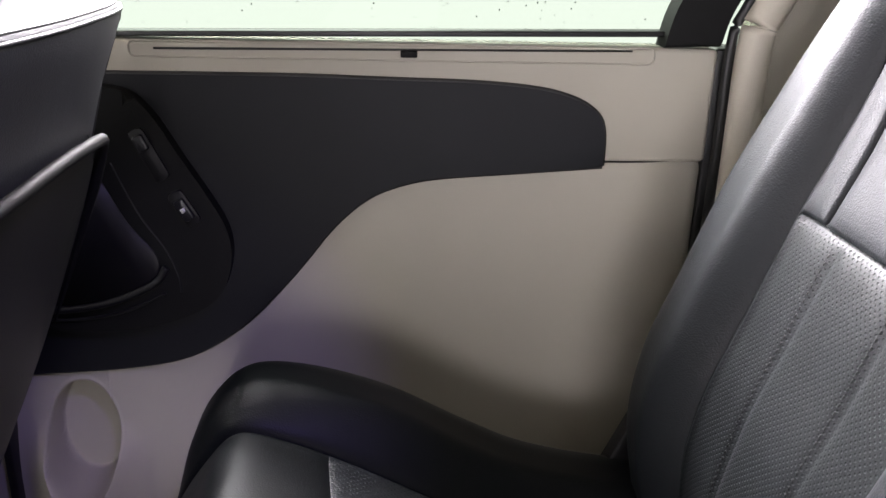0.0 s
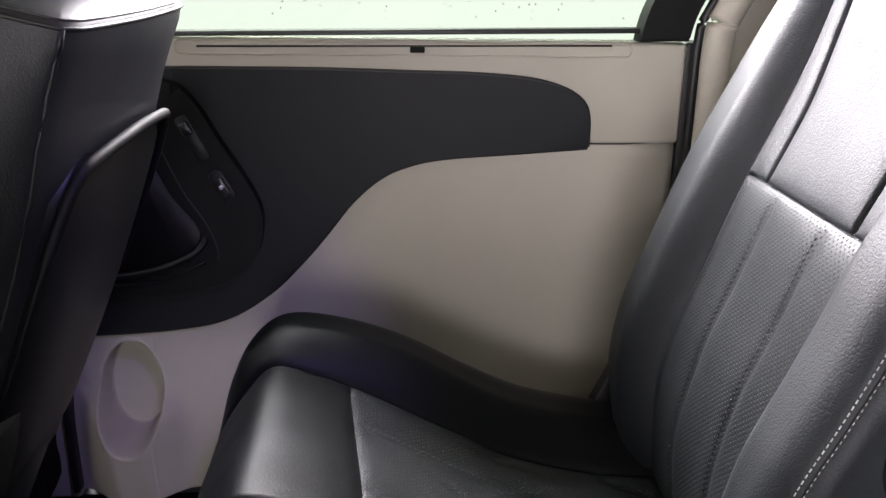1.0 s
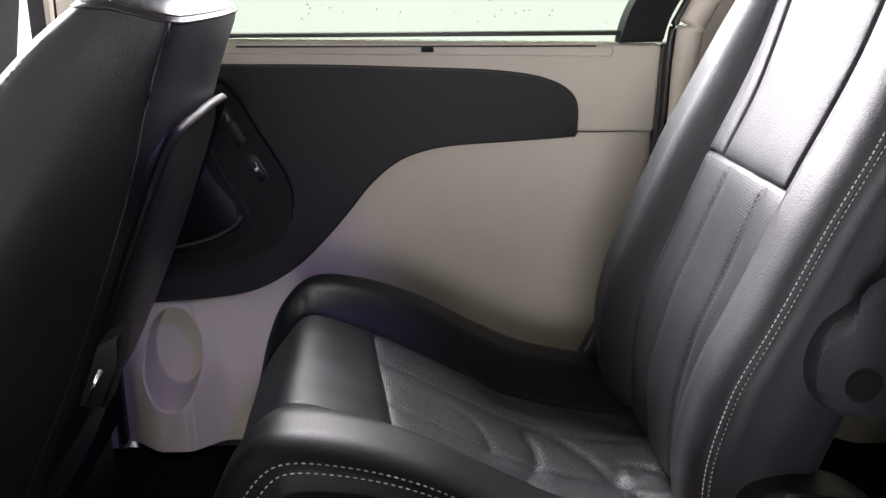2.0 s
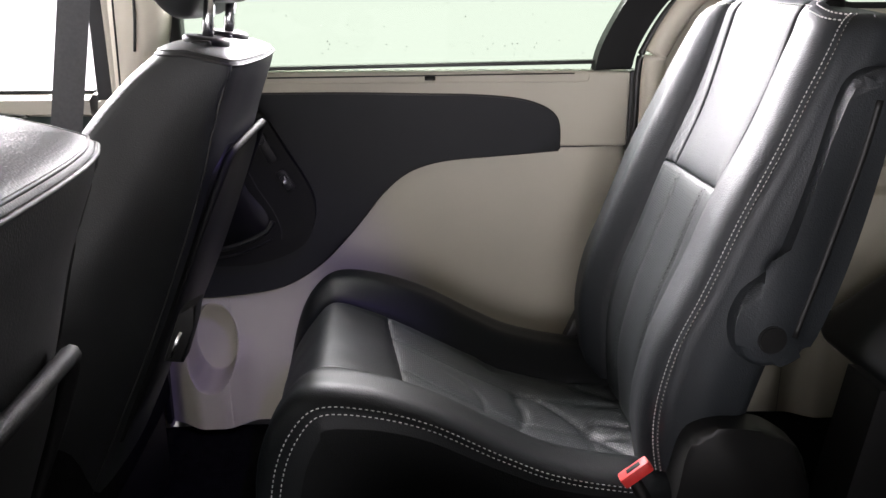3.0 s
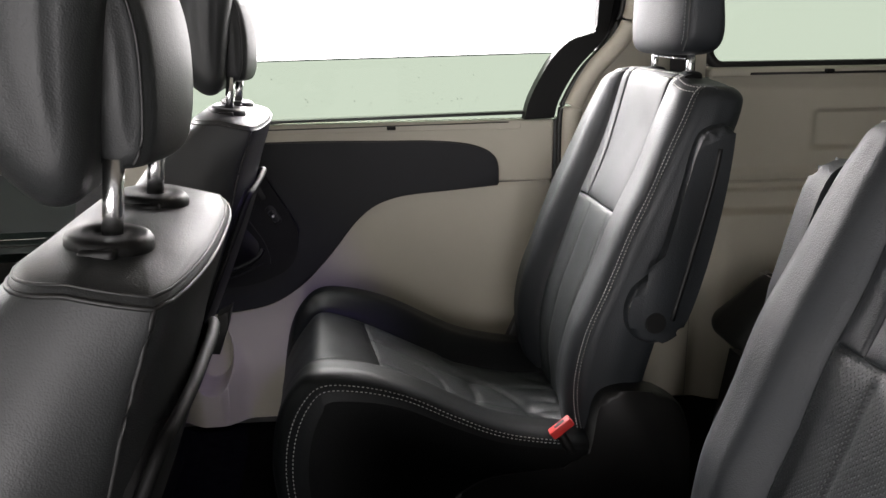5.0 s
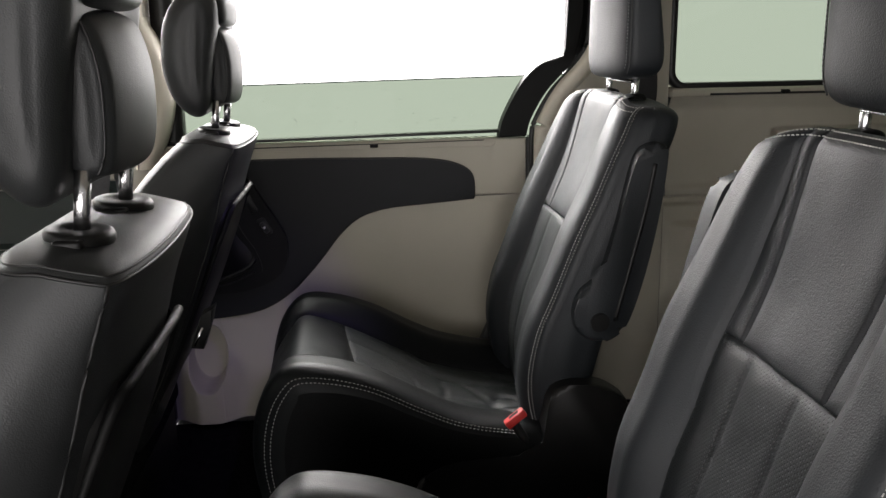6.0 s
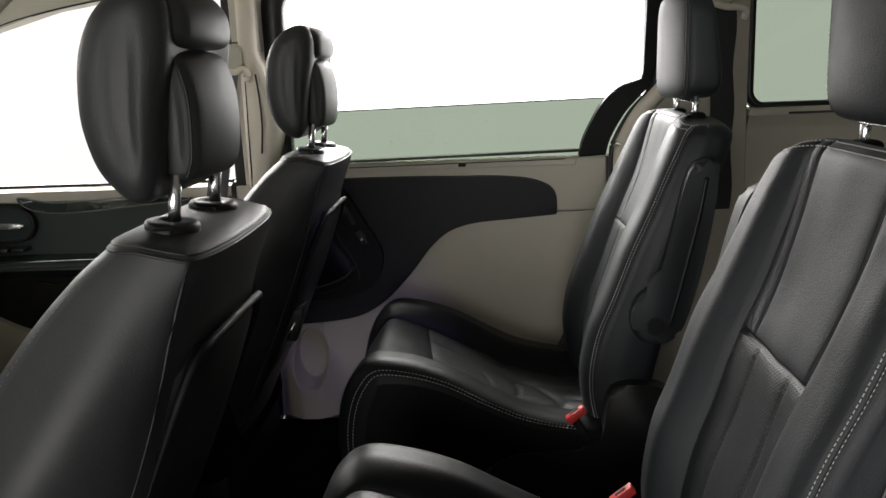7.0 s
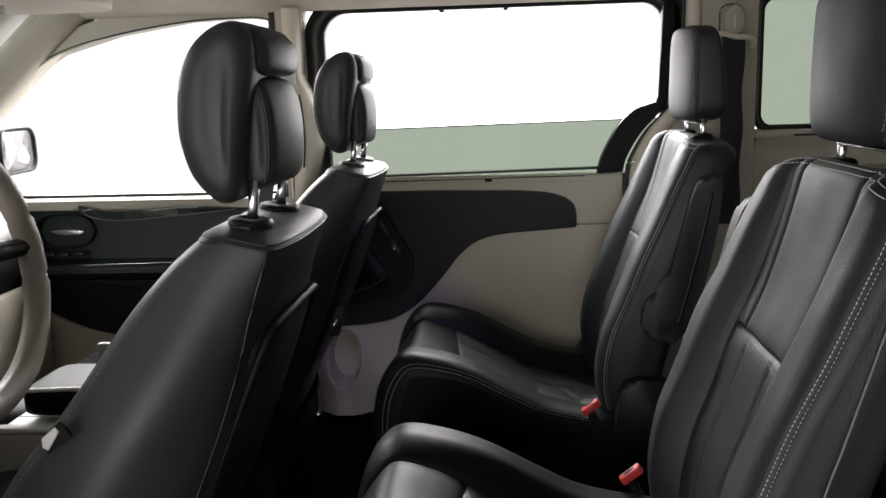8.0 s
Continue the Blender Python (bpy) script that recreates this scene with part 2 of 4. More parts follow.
def roll(outline, cy, half, bevel, crown=0.0, segs=6, sweep=0.0):
    """A padded block: an outline in x and z, drawn out across y, thinner and rounded towards its two sides."""
    pts = [Vector((x, 0, z)) for x, z in outline]
    n = len(pts)
    c = sum(pts, Vector()) / n
    hx = (max(p.x for p in pts) - min(p.x for p in pts)) / 2
    hz = (max(p.z for p in pts) - min(p.z for p in pts)) / 2
    inward = [Vector(((c.x - p.x) / hx, 0, (c.z - p.z) / hz)) for p in pts]
    stops = [(half - bevel + bevel * math.sin(a), bevel * (1 - math.cos(a))) for a in [radians(90 * k / segs) for k in range(segs + 1)]]
    ys = [(-y, o) for y, o in reversed(stops)] + [((half - bevel) * (k / 6 - 1), 0) for k in range(1, 12)] + stops
    rows = []
    for y, o in ys:
        bow = crown * (y / half) ** 2
        rows.append([Vector((p.x - sweep * (y / half) ** 2, cy + y, p.z)) + m * (o + bow) for p, m in zip(pts, inward)])
    bm = sheet(rows, closed=True)
    for r in (rows[0], rows[-1]):
        out = (-1 if r is rows[0] else 1) * 0.003
        ring = r
        inner = [p.lerp(sum(r, Vector()) / n, 0.25) + Vector((0, out * 0.7, 0)) for p in ring]
        mid = sum(r, Vector()) / n
        core = [p.lerp(mid, 0.6) + Vector((0, out, 0)) for p in ring]
        merge(bm, sheet([ring, inner, core], closed=True))
        f = [bm.verts.new(p) for p in core]
        bm.faces.new(f)
    bmesh.ops.remove_doubles(bm, verts=bm.verts, dist=1e-5)
    return bm


def pillow(x0, x1, y0, y1, z0, z1, p=4.0, nu=28, nv=20, warp=None):
    """A cushion-like rounded block (superellipsoid), warped by a function of its points where given."""
    c = Vector(((x0 + x1) / 2, (y0 + y1) / 2, (z0 + z1) / 2))
    h = Vector(((x1 - x0) / 2, (y1 - y0) / 2, (z1 - z0) / 2))
    e = 2 / p

    def s(v):
        return math.copysign(abs(v) ** e, v)

    rows = []
    for i in range(nv + 1):
        ph = math.pi * (i / nv - 0.5)
        row = []
        for j in range(nu):
            th = 2 * math.pi * j / nu
            q = Vector((s(math.cos(ph)) * s(math.cos(th)) * h.x, s(math.cos(ph)) * s(math.sin(th)) * h.y, s(math.sin(ph)) * h.z))
            q = c + q
            row.append(warp(q) if warp else q)
        rows.append(row)
    bm = sheet(rows, closed=True)
    bmesh.ops.remove_doubles(bm, verts=bm.verts, dist=1e-6)
    return bm


def stitches(bm, pts, normals, dash=0.0042, gap=0.0024, wide=0.0009, proud=0.0004):
    """Adds short raised dashes of thread along a line on a surface."""
    pts = [Vector(p) for p in pts]
    lens = [0.0]
    for a, b in zip(pts, pts[1:]):
        lens.append(lens[-1] + (b - a).length)
    i, s = 0, 0.0

    def at(d):
        nonlocal i
        while i < len(pts) - 2 and lens[i + 1] < d:
            i += 1
        u = (d - lens[i]) / max(1e-9, lens[i + 1] - lens[i])
        return pts[i].lerp(pts[i + 1], min(1, max(0, u))), Vector(normals[i])

    while s + dash < lens[-1]:
        (a, n), (b, _) = at(s), at(s + dash)
        d = (b - a).normalized()
        w = d.cross(n).normalized() * wide / 2
        lo, hi = n * -0.0006, n * proud
        vs = [bm.verts.new(p) for p in (a - w + lo, a + w + lo, b + w + lo, b - w + lo, a - w * 0.7 + hi + d * 0.0007, a + w * 0.7 + hi + d * 0.0007, b + w * 0.7 + hi - d * 0.0007, b - w * 0.7 + hi - d * 0.0007)]
        for f in ((4, 5, 6, 7), (0, 1, 5, 4), (1, 2, 6, 5), (2, 3, 7, 6), (3, 0, 4, 7)):
            bm.faces.new([vs[k] for k in f])
        s += dash + gap


def columns(marks, step):
    """Lateral places from mark to mark, with no more than step between, and the index of each mark."""
    out, index = [], {}
    for a, b in zip(marks, marks[1:]):
        n = max(1, math.ceil((b - a) / step))
        index[a] = len(out)
        out += [a + (b - a) * k / n for k in range(n)]
    index[marks[-1]] = len(out)
    return out + [marks[-1]], index


class SeatBack:
    """The surface of a leaning seat back: rows from its foot to its top, columns round it."""

    def __init__(self, cy, z0, top, front, rear, half, recess, seam_z, qs, ql, edge, corner=0.04, rear_corner=0.03, crown=0.035, step=0.006, low_lines=(0.2,), arch=0.012, dome=0.0, seam_half=(0.080, 0.092, 0.118), side_bulge=0.006, back_bulge=0.012):
        self.cy, self.top = cy, top
        q_marks = sorted({-1.0, 1.0, *[s * v for s in (-1, 1) for v in (qs, ql, edge, *low_lines)]})
        base, _ = columns(q_marks, 0.026)
        c = corner / 0.22
        arc = [1 - c + c * math.sin(radians(a)) for a in (45, 55, 64, 72, 79, 85, 88)]
        close = [s * (v + d) for s in (-1, 1) for v in (qs, ql) for d in (-0.022, -0.012, -0.006, 0.006, 0.012, 0.022)]
        qcols = sorted({*q_marks, *close, *[q for q in base if abs(q) < 1 - c * 0.3], *arc, *[-a for a in arc]})
        qi = {q: qcols.index(q) for q in q_marks}
        zs, zi = columns([z0, seam_z - 0.006, seam_z - 0.0025, seam_z, seam_z + 0.0025, seam_z + 0.006, top - crown], step * 1.4)
        heights = [(z, 0.0) for z in zs] + [(top - crown + crown * math.sin(a), crown * (1 - math.cos(a))) for a in [radians(90 * k / 7) for k in range(1, 8)]]
        self.rows, self.seam_row, self.qi, self.nq = [], zi[seam_z], qi, len(qcols)
        self.zs = [h[0] for h in heights]
        for z, inset in heights:
            zc = min(z, top)
            xf, xr, w = lerp(front, zc) + inset, lerp(rear, zc) - inset, lerp(half, zc) - inset
            row = []
            for q in qcols:
                a = abs(q)
                x = xf + lerp(recess, zc) * (1 - smooth(qs - 0.06, qs + 0.16, a))
                e = max(0, (a - (1 - corner / w)) / (corner / w))
                x += corner * (1 - math.sqrt(max(0, 1 - e * e)))
                d = abs(a - qs) * w
                if a < edge:
                    d2 = d
                    if a < qs + 0.001:
                        d2 = min(d2, abs(z - seam_z) + 0.0015)
                        d2 = min(d2, abs(a - ql) * w) if z > seam_z else min([d2] + [abs(a - v) * w + 0.003 for v in low_lines])
                    x += 0.005 * math.exp(-d2 / 0.007) + 0.0045 * math.exp(-((d2 / 0.0022) ** 2))
                de = abs(a - edge) * w
                x += 0.003 * math.exp(-((de / 0.003) ** 2))
                y = math.copysign(lerp([(0, 0), (ql, seam_half[0] + (seam_half[1] - seam_half[0]) * smooth(seam_z, top, z)), (qs, seam_half[2]), (1, w)], a), q)
                zz = z + arch * (1 - q * q) * smooth(top - 0.12, top, z) - dome * smooth(0.5, 1, a) * smooth(top - 0.15, top, z)
                x += 0.0022 * noise.noise(Vector((x * 9, (y + cy) * 16, z * 11)))
                row.append(Vector((x, cy + y, zz)))
            side = []
            x_in = row[-1].x
            for k in range(1, 8):
                u = k / 7
                x = x_in + (xr - rear_corner - x_in) * u
                bulge = side_bulge * math.sin(math.pi * u) ** 2 * min(1.0, max(0.0, xr - x_in) / 0.16)
                side.append((x, w + bulge))
            for k in range(1, 7):
                a = radians(90 * k / 6)
                side.append((xr - rear_corner + rear_corner * math.sin(a), w - rear_corner * (1 - math.cos(a))))
            dz = row[-1].z
            right = [Vector((x, cy + y, dz)) for x, y in side]
            w2 = w - rear_corner
            back = [Vector((xr + back_bulge * (1 - (2 * k / 12 - 1) ** 2), cy + w2 - 2 * w2 * k / 12, dz + arch * (1 - (2 * k / 12 - 1) ** 2) * smooth(top - 0.12, top, z))) for k in range(1, 12)]
            left = [Vector((x, cy - y, dz)) for x, y in reversed(side)]
            self.rows.append(row + right + back + left)

    def point(self, i, j):
        r = self.rows
        p = r[i][j]
        du = r[min(i + 1, len(r) - 1)][j] - r[max(i - 1, 0)][j]
        dv = r[i][(j + 1) % len(r[i])] - r[i][j - 1]
        n = dv.cross(du)
        n.normalize()
        if n.x > 0 and j < self.nq:
            n = -n
        return p, n

    def column(self, j, i0=0, i1=None):
        ps = [self.point(i, j) for i in range(i0, i1 if i1 is not None else len(self.rows))]
        return [p for p, _ in ps], [n for _, n in ps]

    def row(self, i, j0, j1):
        ps = [self.point(i, j) for j in range(j0, j1 + 1)]
        return [p for p, _ in ps], [n for _, n in ps]

    def patch(self, i0, i1, j0, j1):
        return sheet([r[j0:j1 + 1] for r in self.rows[i0:i1 + 1]])

    def shell(self):
        n = len(self.rows[0])
        rows = [r[self.nq - 1:] + [r[0]] for r in self.rows]
        bm = sheet(rows)
        ring = self.rows[-1]
        mid = sum(ring, Vector()) / n
        inner = [p.lerp(mid, 0.4) + Vector((0, 0, 0.0015)) for p in ring]
        merge(bm, sheet([ring, inner], closed=True))
        hub = bm.verts.new(mid + Vector((0, 0, 0.002)))
        vs = [bm.verts.new(p) for p in inner]
        for j in range(n):
            bm.faces.new((vs[j], vs[(j + 1) % n], hub))
        bmesh.ops.remove_doubles(bm, verts=bm.verts, dist=1e-5)
        return bm


def punch_map(ob, axis, pitch=0.0060):
    """A map for the punched holes: across the seat and along it, in steps of the hole pitch."""
    uv = ob.data.uv_layers.new(name="punch")
    for loop in ob.data.loops:
        p = ob.data.vertices[loop.vertex_index].co
        a, b = p.y / pitch, (p.z if axis == "z" else p.x) / pitch
        uv.data[loop.index].uv = (a + b, a - b)
    return ob


# ---- the shell of the van ----
def structure(ob, label, category):
    return tagged(ob, label, category, kind="structure")


structure(part("ground", sheet([[(-60, -60, -0.46), (60, -60, -0.46)], [(-60, 60, -0.46), (60, 60, -0.46)]]), CONCRETE), "pale smooth floor of the photo booth under the van", "ground")

structure(part("light_wall", box(-0.88, 7, 2.6, 2.7, -0.46, 3.2, 0), GLOW), "glowing white light wall of the photo booth", "light wall")
structure(part("light_wall", box(-7, -0.88, 2.6, 2.7, -0.46, 3.2, 0), GLOW_FRONT), "dimmer rosy white light wall of the photo booth", "light wall")
# driver side wall and the three banks: unseen, added to light the cabin
structure(part("light_wall", box(-6.0, 0.5, -4.6, -4.5, -0.46, 1.75, 0.01), GLOW_SIDE), "unseen glowing wall added on the driver side to light the cabin", "light wall")
structure(part("added_light_bank", box(-3.4, 0.5, 2.4, 2.5, 1.36, 3.4, 0.01), GLOW_BANK), "unseen bright light bank added high outside the passenger windows", "light bank")
structure(part("added_light_bank", box(-4.3, -4.2, -1.6, 1.9, 1.5, 3.4, 0.01), GLOW_NOSE), "unseen light bank added before the nose of the van", "light bank")
structure(part("added_light_bank", box(-2.0, 2.2, -3.4, -1.5, 3.3, 3.4, 0.01), GLOW_ABOVE), "unseen wide light bank added above the driver side", "light bank")

floor_rows = []
for i in range(61):
    x = -1.35 + 3.4 * i / 60
    floor_rows.append([Vector((x, -0.80 + 1.6 * j / 40, 0.004 * noise.noise(Vector((x * 5, j * 0.3, 0))) - 0.004)) for j in range(41)])
structure(part("floor", sheet(floor_rows), CARPET), "black carpeted van floor", "floor")
structure(part("floor_pan", box(-1.4, 2.1, -0.86, 0.86, -0.12, -0.012, 0.01), PAINT), "grey sheet metal pan under the carpet", "floor")

# headliner, arched across, and the roof skin over it
head_rows, skin_rows = [], []
for i in range(25):
    x = -0.98 + 3.0 * i / 24
    head_rows.append([Vector((x, y, 1.065 + 0.075 * (1 - (abs(y) / 0.79) ** 3))) for y in [-0.79 + 1.58 * j / 30 for j in range(31)]])
    skin_rows.append([Vector((x, y, 1.115 + 0.075 * (1 - (abs(y) / 0.86) ** 4))) for y in [-0.86 + 1.72 * j / 30 for j in range(31)]])
structure(part("ceiling", sheet(head_rows), CLOTH), "beige cloth headliner", "ceiling")
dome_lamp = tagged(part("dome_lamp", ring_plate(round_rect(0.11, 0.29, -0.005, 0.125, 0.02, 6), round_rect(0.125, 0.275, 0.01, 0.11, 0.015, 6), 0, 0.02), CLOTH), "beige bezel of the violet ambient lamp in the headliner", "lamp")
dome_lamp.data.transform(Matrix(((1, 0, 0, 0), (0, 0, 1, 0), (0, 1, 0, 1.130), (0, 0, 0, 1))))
structure(part("roof", sheet(skin_rows), PAINT), "grey painted roof skin of the van", "roof")


def cant_rail(name, y0, y1, s):
    ob = part(name, box(-1.0, 2.05, min(y0, y1), max(y0, y1), 1.068, 1.125, 0.012, 3), BEIGE)
    return structure(ob, "beige trim rail above the side windows", "trim")


cant_rail("trim_rail", 0.775, 0.87, 1)
cant_rail("trim_rail", -0.775, -0.87, -1)

# ---- sliding door on the passenger side, closed, its window lowered most of the way ----
door_1 = structure(new("door_1"), "closed sliding door with beige and charcoal panels", "sliding door")
FACE = 0.812
sharp(part("upper_panel", prism(round_rect(-0.41, 0.417, 0.5115, 0.640, 0.006, 3), FACE, 0.86, 0.005, 3), BEIGE, door_1))


def door_face(x, z):
    """The lower door panel: swelling out low down, with a shallow oval bottle dish whose lower lip bulges."""
    off = x + 0.317
    e = math.hypot(off / 0.043, (z - 0.162) / 0.072)
    swell = 0.046 * (1 - smooth(0.016, 0.080, abs(off))) * (1 - smooth(0.125, 0.185, z)) * (0.75 + 0.25 * smooth(0.0, 0.09, z))
    y = FACE - 0.020 * (1 - smooth(0.10, 0.25, z)) * (1 - smooth(0.26, 0.36, x)) + 0.014 * smooth(0.33, 0.417, x) + 0.004 * smooth(0.50, 0.5095, z)
    return y - swell * smooth(0.96, 1.05, e) + 0.042 * (1 - smooth(0.91, 1.0, e)) - 0.0012 * math.exp(-(((e - 1.04) / 0.03) ** 2))


xs_, _ = columns([-0.41, -0.375, -0.255, 0.417], 0.010)
xs_ = sorted({*xs_, *[-0.375 + 0.12 * k / 80 for k in range(81)]})
zs_ = sorted({*[0.012 + 0.4975 * k / 56 for k in range(57)], *[0.078 + 0.17 * k / 100 for k in range(101)]})
low_rows = [[Vector((-0.41, 0.86, z))] + [Vector((x, door_face(x, z), z)) for x in xs_] + [Vector((0.417, 0.86, z))] for z in zs_]
part("lower_panel", sheet(low_rows), BEIGE, door_1)
inlay_edge = [(-0.41, 0.604), (-0.23, 0.6045), (-0.06, 0.6045), (0.06, 0.602), (0.151, 0.600), (0.220, 0.594), (0.262, 0.583), (0.287, 0.567), (0.296, 0.545), (0.297, 0.508)]
inlay_low = [(0.297, 0.507), (0.192, 0.499), (0.114, 0.493), (0.068, 0.484), (0.029, 0.467), (-0.009, 0.434), (-0.043, 0.391), (-0.076, 0.352), (-0.122, 0.306), (-0.183, 0.269), (-0.255, 0.254), (-0.365, 0.246), (-0.41, 0.246)]
outline = [(p.x, p.y) for p in spline([(x, z, 0) for x, z in inlay_edge], 5)] + [(p.x, p.y) for p in spline([(x, z, 0) for x, z in inlay_low], 5)]
sharp(part("inlay_panel", prism(outline, 0.805, 0.83, 0.003, 3), INLAY, door_1, "charcoal vinyl inlay with a sweeping outline"), 40)
part("inlay_gap", tube([(x, 0.810, z) for x, z in outline], 0.0032, 6), RUBBER, door_1)

# belt ledge with its blind slot and sliding hook
part("slot_rim", tube([(x, FACE - 0.0005, z) for x, z in round_rect(-0.222, 0.345, 0.6225, 0.6395, 0.006, 4)], 0.0011, 6, True), BEIGE, door_1)
part("blind_slot", prism([(-0.196, 0.630), (0.320, 0.6355), (0.320, 0.6375), (-0.196, 0.6325)], FACE - 0.0012, FACE + 0.01, 0), RUBBER, door_1)
sharp(part("blind_hook", box(0.066, 0.084, FACE - 0.010, FACE + 0.004, 0.6265, 0.6335, 0.0015), MATT, door_1))
part("window_seal", prism([(-0.37, 0.640), (0.40, 0.6525), (0.40, 0.6585), (-0.37, 0.646)], FACE + 0.003, FACE + 0.03, 0.0015), RUBBER, door_1)

# handle pod with its deep pull, switches and lower lip
pod_pts = [(-0.30, 0.594), (-0.235, 0.592), (-0.202, 0.569), (-0.171, 0.517), (-0.144, 0.472), (-0.126, 0.433), (-0.1245, 0.395), (-0.139, 0.357), (-0.173, 0.332), (-0.233, 0.314), (-0.30, 0.312), (-0.36, 0.318)]
pod_line = [(p.x, p.y) for p in spline([(x, z, 0) for x, z in pod_pts], 5)] + [(-0.40, 0.33), (-0.40, 0.59)]
pull_pts = [(-0.31, 0.560), (-0.285, 0.535), (-0.262, 0.500), (-0.235, 0.445), (-0.206, 0.405), (-0.212, 0.378), (-0.25, 0.358), (-0.312, 0.346), (-0.37, 0.36)]
pull_line = [(p.x, p.y) for p in spline([(x, z, 0) for x, z in pull_pts], 5)] + [(-0.385, 0.45), (-0.37, 0.56)]
pod = part("handle_pod", prism(pod_line, 0.786, 0.826, 0.014, 5), MATT, door_1)
sharp(pod, 50)
part("pull_recess", prism(pull_line, 0.7845, 0.80, 0.001), RUBBER, pod)
part("pull_lip", tube(spline([(-0.385, 0.779, 0.345), (-0.312, 0.778, 0.342), (-0.258, 0.779, 0.352), (-0.212, 0.781, 0.372), (-0.196, 0.783, 0.392)], 8), 0.0045, 8), PLASTIC, pod)
part("pull_lip", tube(spline([(-0.385, 0.783, 0.330), (-0.312, 0.783, 0.327), (-0.250, 0.783, 0.337), (-0.200, 0.784, 0.360)], 8), 0.0018, 6), PLASTIC, pod)
part("pull_line", tube(spline([(-0.246, 0.7865, 0.512), (-0.222, 0.7865, 0.455), (-0.196, 0.7865, 0.412), (-0.184, 0.7865, 0.380), (-0.183, 0.7865, 0.360)], 8), 0.0011, 6), RUBBER, pod)


def switch(x0, z0, x1, z1, wide, knob):
    """A rounded switch plate lying along a line on the pod."""
    d = Vector((x1 - x0, 0, z1 - z0))
    length = d.length
    ang = math.atan2(d.z, d.x)
    m = Matrix.Translation(((x0 + x1) / 2, 0.786, (z0 + z1) / 2)) @ Matrix.Rotation(-ang, 4, "Y")
    a = prism(round_rect(-length / 2, length / 2, -wide / 2, wide / 2, wide * 0.3, 5), -0.0035, 0.004, 0.0015)
    bmesh.ops.transform(a, matrix=m, verts=a.verts)
    plate = part("switch", a, PLASTIC, pod)
    sharp(plate)
    b = prism(round_rect(*knob, 0.003, 4), -0.0085, 0.0, 0.002)
    bmesh.ops.transform(b, matrix=m, verts=b.verts)
    sharp(part("rocker", b, GLOSS, plate))
    return m


switch(-0.2175, 0.549, -0.190, 0.494, 0.0175, (-0.024, -0.006, -0.006, 0.006))
m2 = switch(-0.1815, 0.480, -0.1605, 0.4435, 0.0185, (-0.012, 0.014, -0.006, 0.006))
mark = prism([(-0.002, -0.003), (0.003, -0.003), (0.003, 0.001), (-0.002, 0.003)], -0.0092, -0.008, 0)
bmesh.ops.transform(mark, matrix=m2, verts=mark.verts)
part("switch_mark", mark, WHITE, door_1)

part("door_edge_seal", box(-0.408, -0.398, 0.775, 0.82, 0.015, 0.25, 0.003), RUBBER, door_1)

# window frame, corner trim and the lowered tinted pane
win_in = round_rect(-0.338, 0.512, 0.60, 1.060, 0.05, 8, (0.01, 0.01, 0.05, 0.06))
win_out = round_rect(-0.384, 0.552, 0.585, 1.090, 0.06, 8, (0.01, 0.01, 0.07, 0.08))
part("window_frame", ring_plate(win_out, win_in, 0.824, 0.868), RUBBER, door_1, "black window surround")
tri = spline([(0.352, 0.642, 0), (0.362, 0.684, 0), (0.392, 0.743, 0), (0.416, 0.776, 0), (0.446, 0.801, 0), (0.480, 0.812, 0), (0.498, 0.818, 0)], 5)
tri_r = spline([(0.523, 0.818, 0), (0.508, 0.795, 0), (0.459, 0.742, 0), (0.425, 0.684, 0), (0.414, 0.644, 0)], 5)
sharp(part("corner_trim", prism([(p.x, p.y) for p in tri] + [(0.503, 0.83), (0.507, 1.05), (0.539, 1.05), (0.537, 0.90), (0.530, 0.84)] + [(p.x, p.y) for p in tri_r], 0.800, 0.835, 0.004, 3), MATT, door_1, "black corner trim at the window"), 40)
pane = part("window_pane", prism([(-0.375, 0.59), (0.53, 0.59), (0.53, 0.7765), (-0.375, 0.7625)], 0.838, 0.842, 0.001), TINT, door_1, "tinted green pane, lowered")
glaze(pane, (0, -1, 0))
part("pane_edge", tube([(-0.375, 0.840, 0.763), (0.53, 0.840, 0.777)], 0.0016, 6), GREENISH, door_1)
rng = random.Random(5)
drops = bmesh.new()
for k in range(70):
    x, z = rng.uniform(-0.30, 0.40), rng.uniform(0.655, 0.755)
    if rng.random() < 0.5:
        z = 0.655 + (z - 0.655) * 0.35
    r = rng.uniform(0.0004, 0.0010)
    bmesh.ops.create_icosphere(drops, subdivisions=1, radius=r, matrix=Matrix.Translation((x, 0.8378, z)) @ Matrix.Diagonal((1, 0.5, rng.uniform(1, 1.6), 1)))
tagged(part("water_drops", drops, GREENISH, door_1), kind="stuff")
sharp(part("outer_skin", prism(round_rect(-0.42, 0.56, -0.10, 0.60, 0.01, 3), 0.872, 0.885, 0.004), PAINT, door_1, "grey painted outer skin"))
for k in range(2):
    part("rail_stop", box(-0.04 + 0.16 * k, -0.028 + 0.16 * k, 0.815, 0.835, 1.052, 1.058, 0.001), RUBBER, door_1)

part("frame_filler", box(0.535, 0.60, 0.838, 0.868, 0.60, 1.085, 0.003), RUBBER, door_1)
part("door_jamb", box(0.418, 0.455, 0.822, 0.868, 0.0, 0.64, 0.003), RUBBER, door_1)

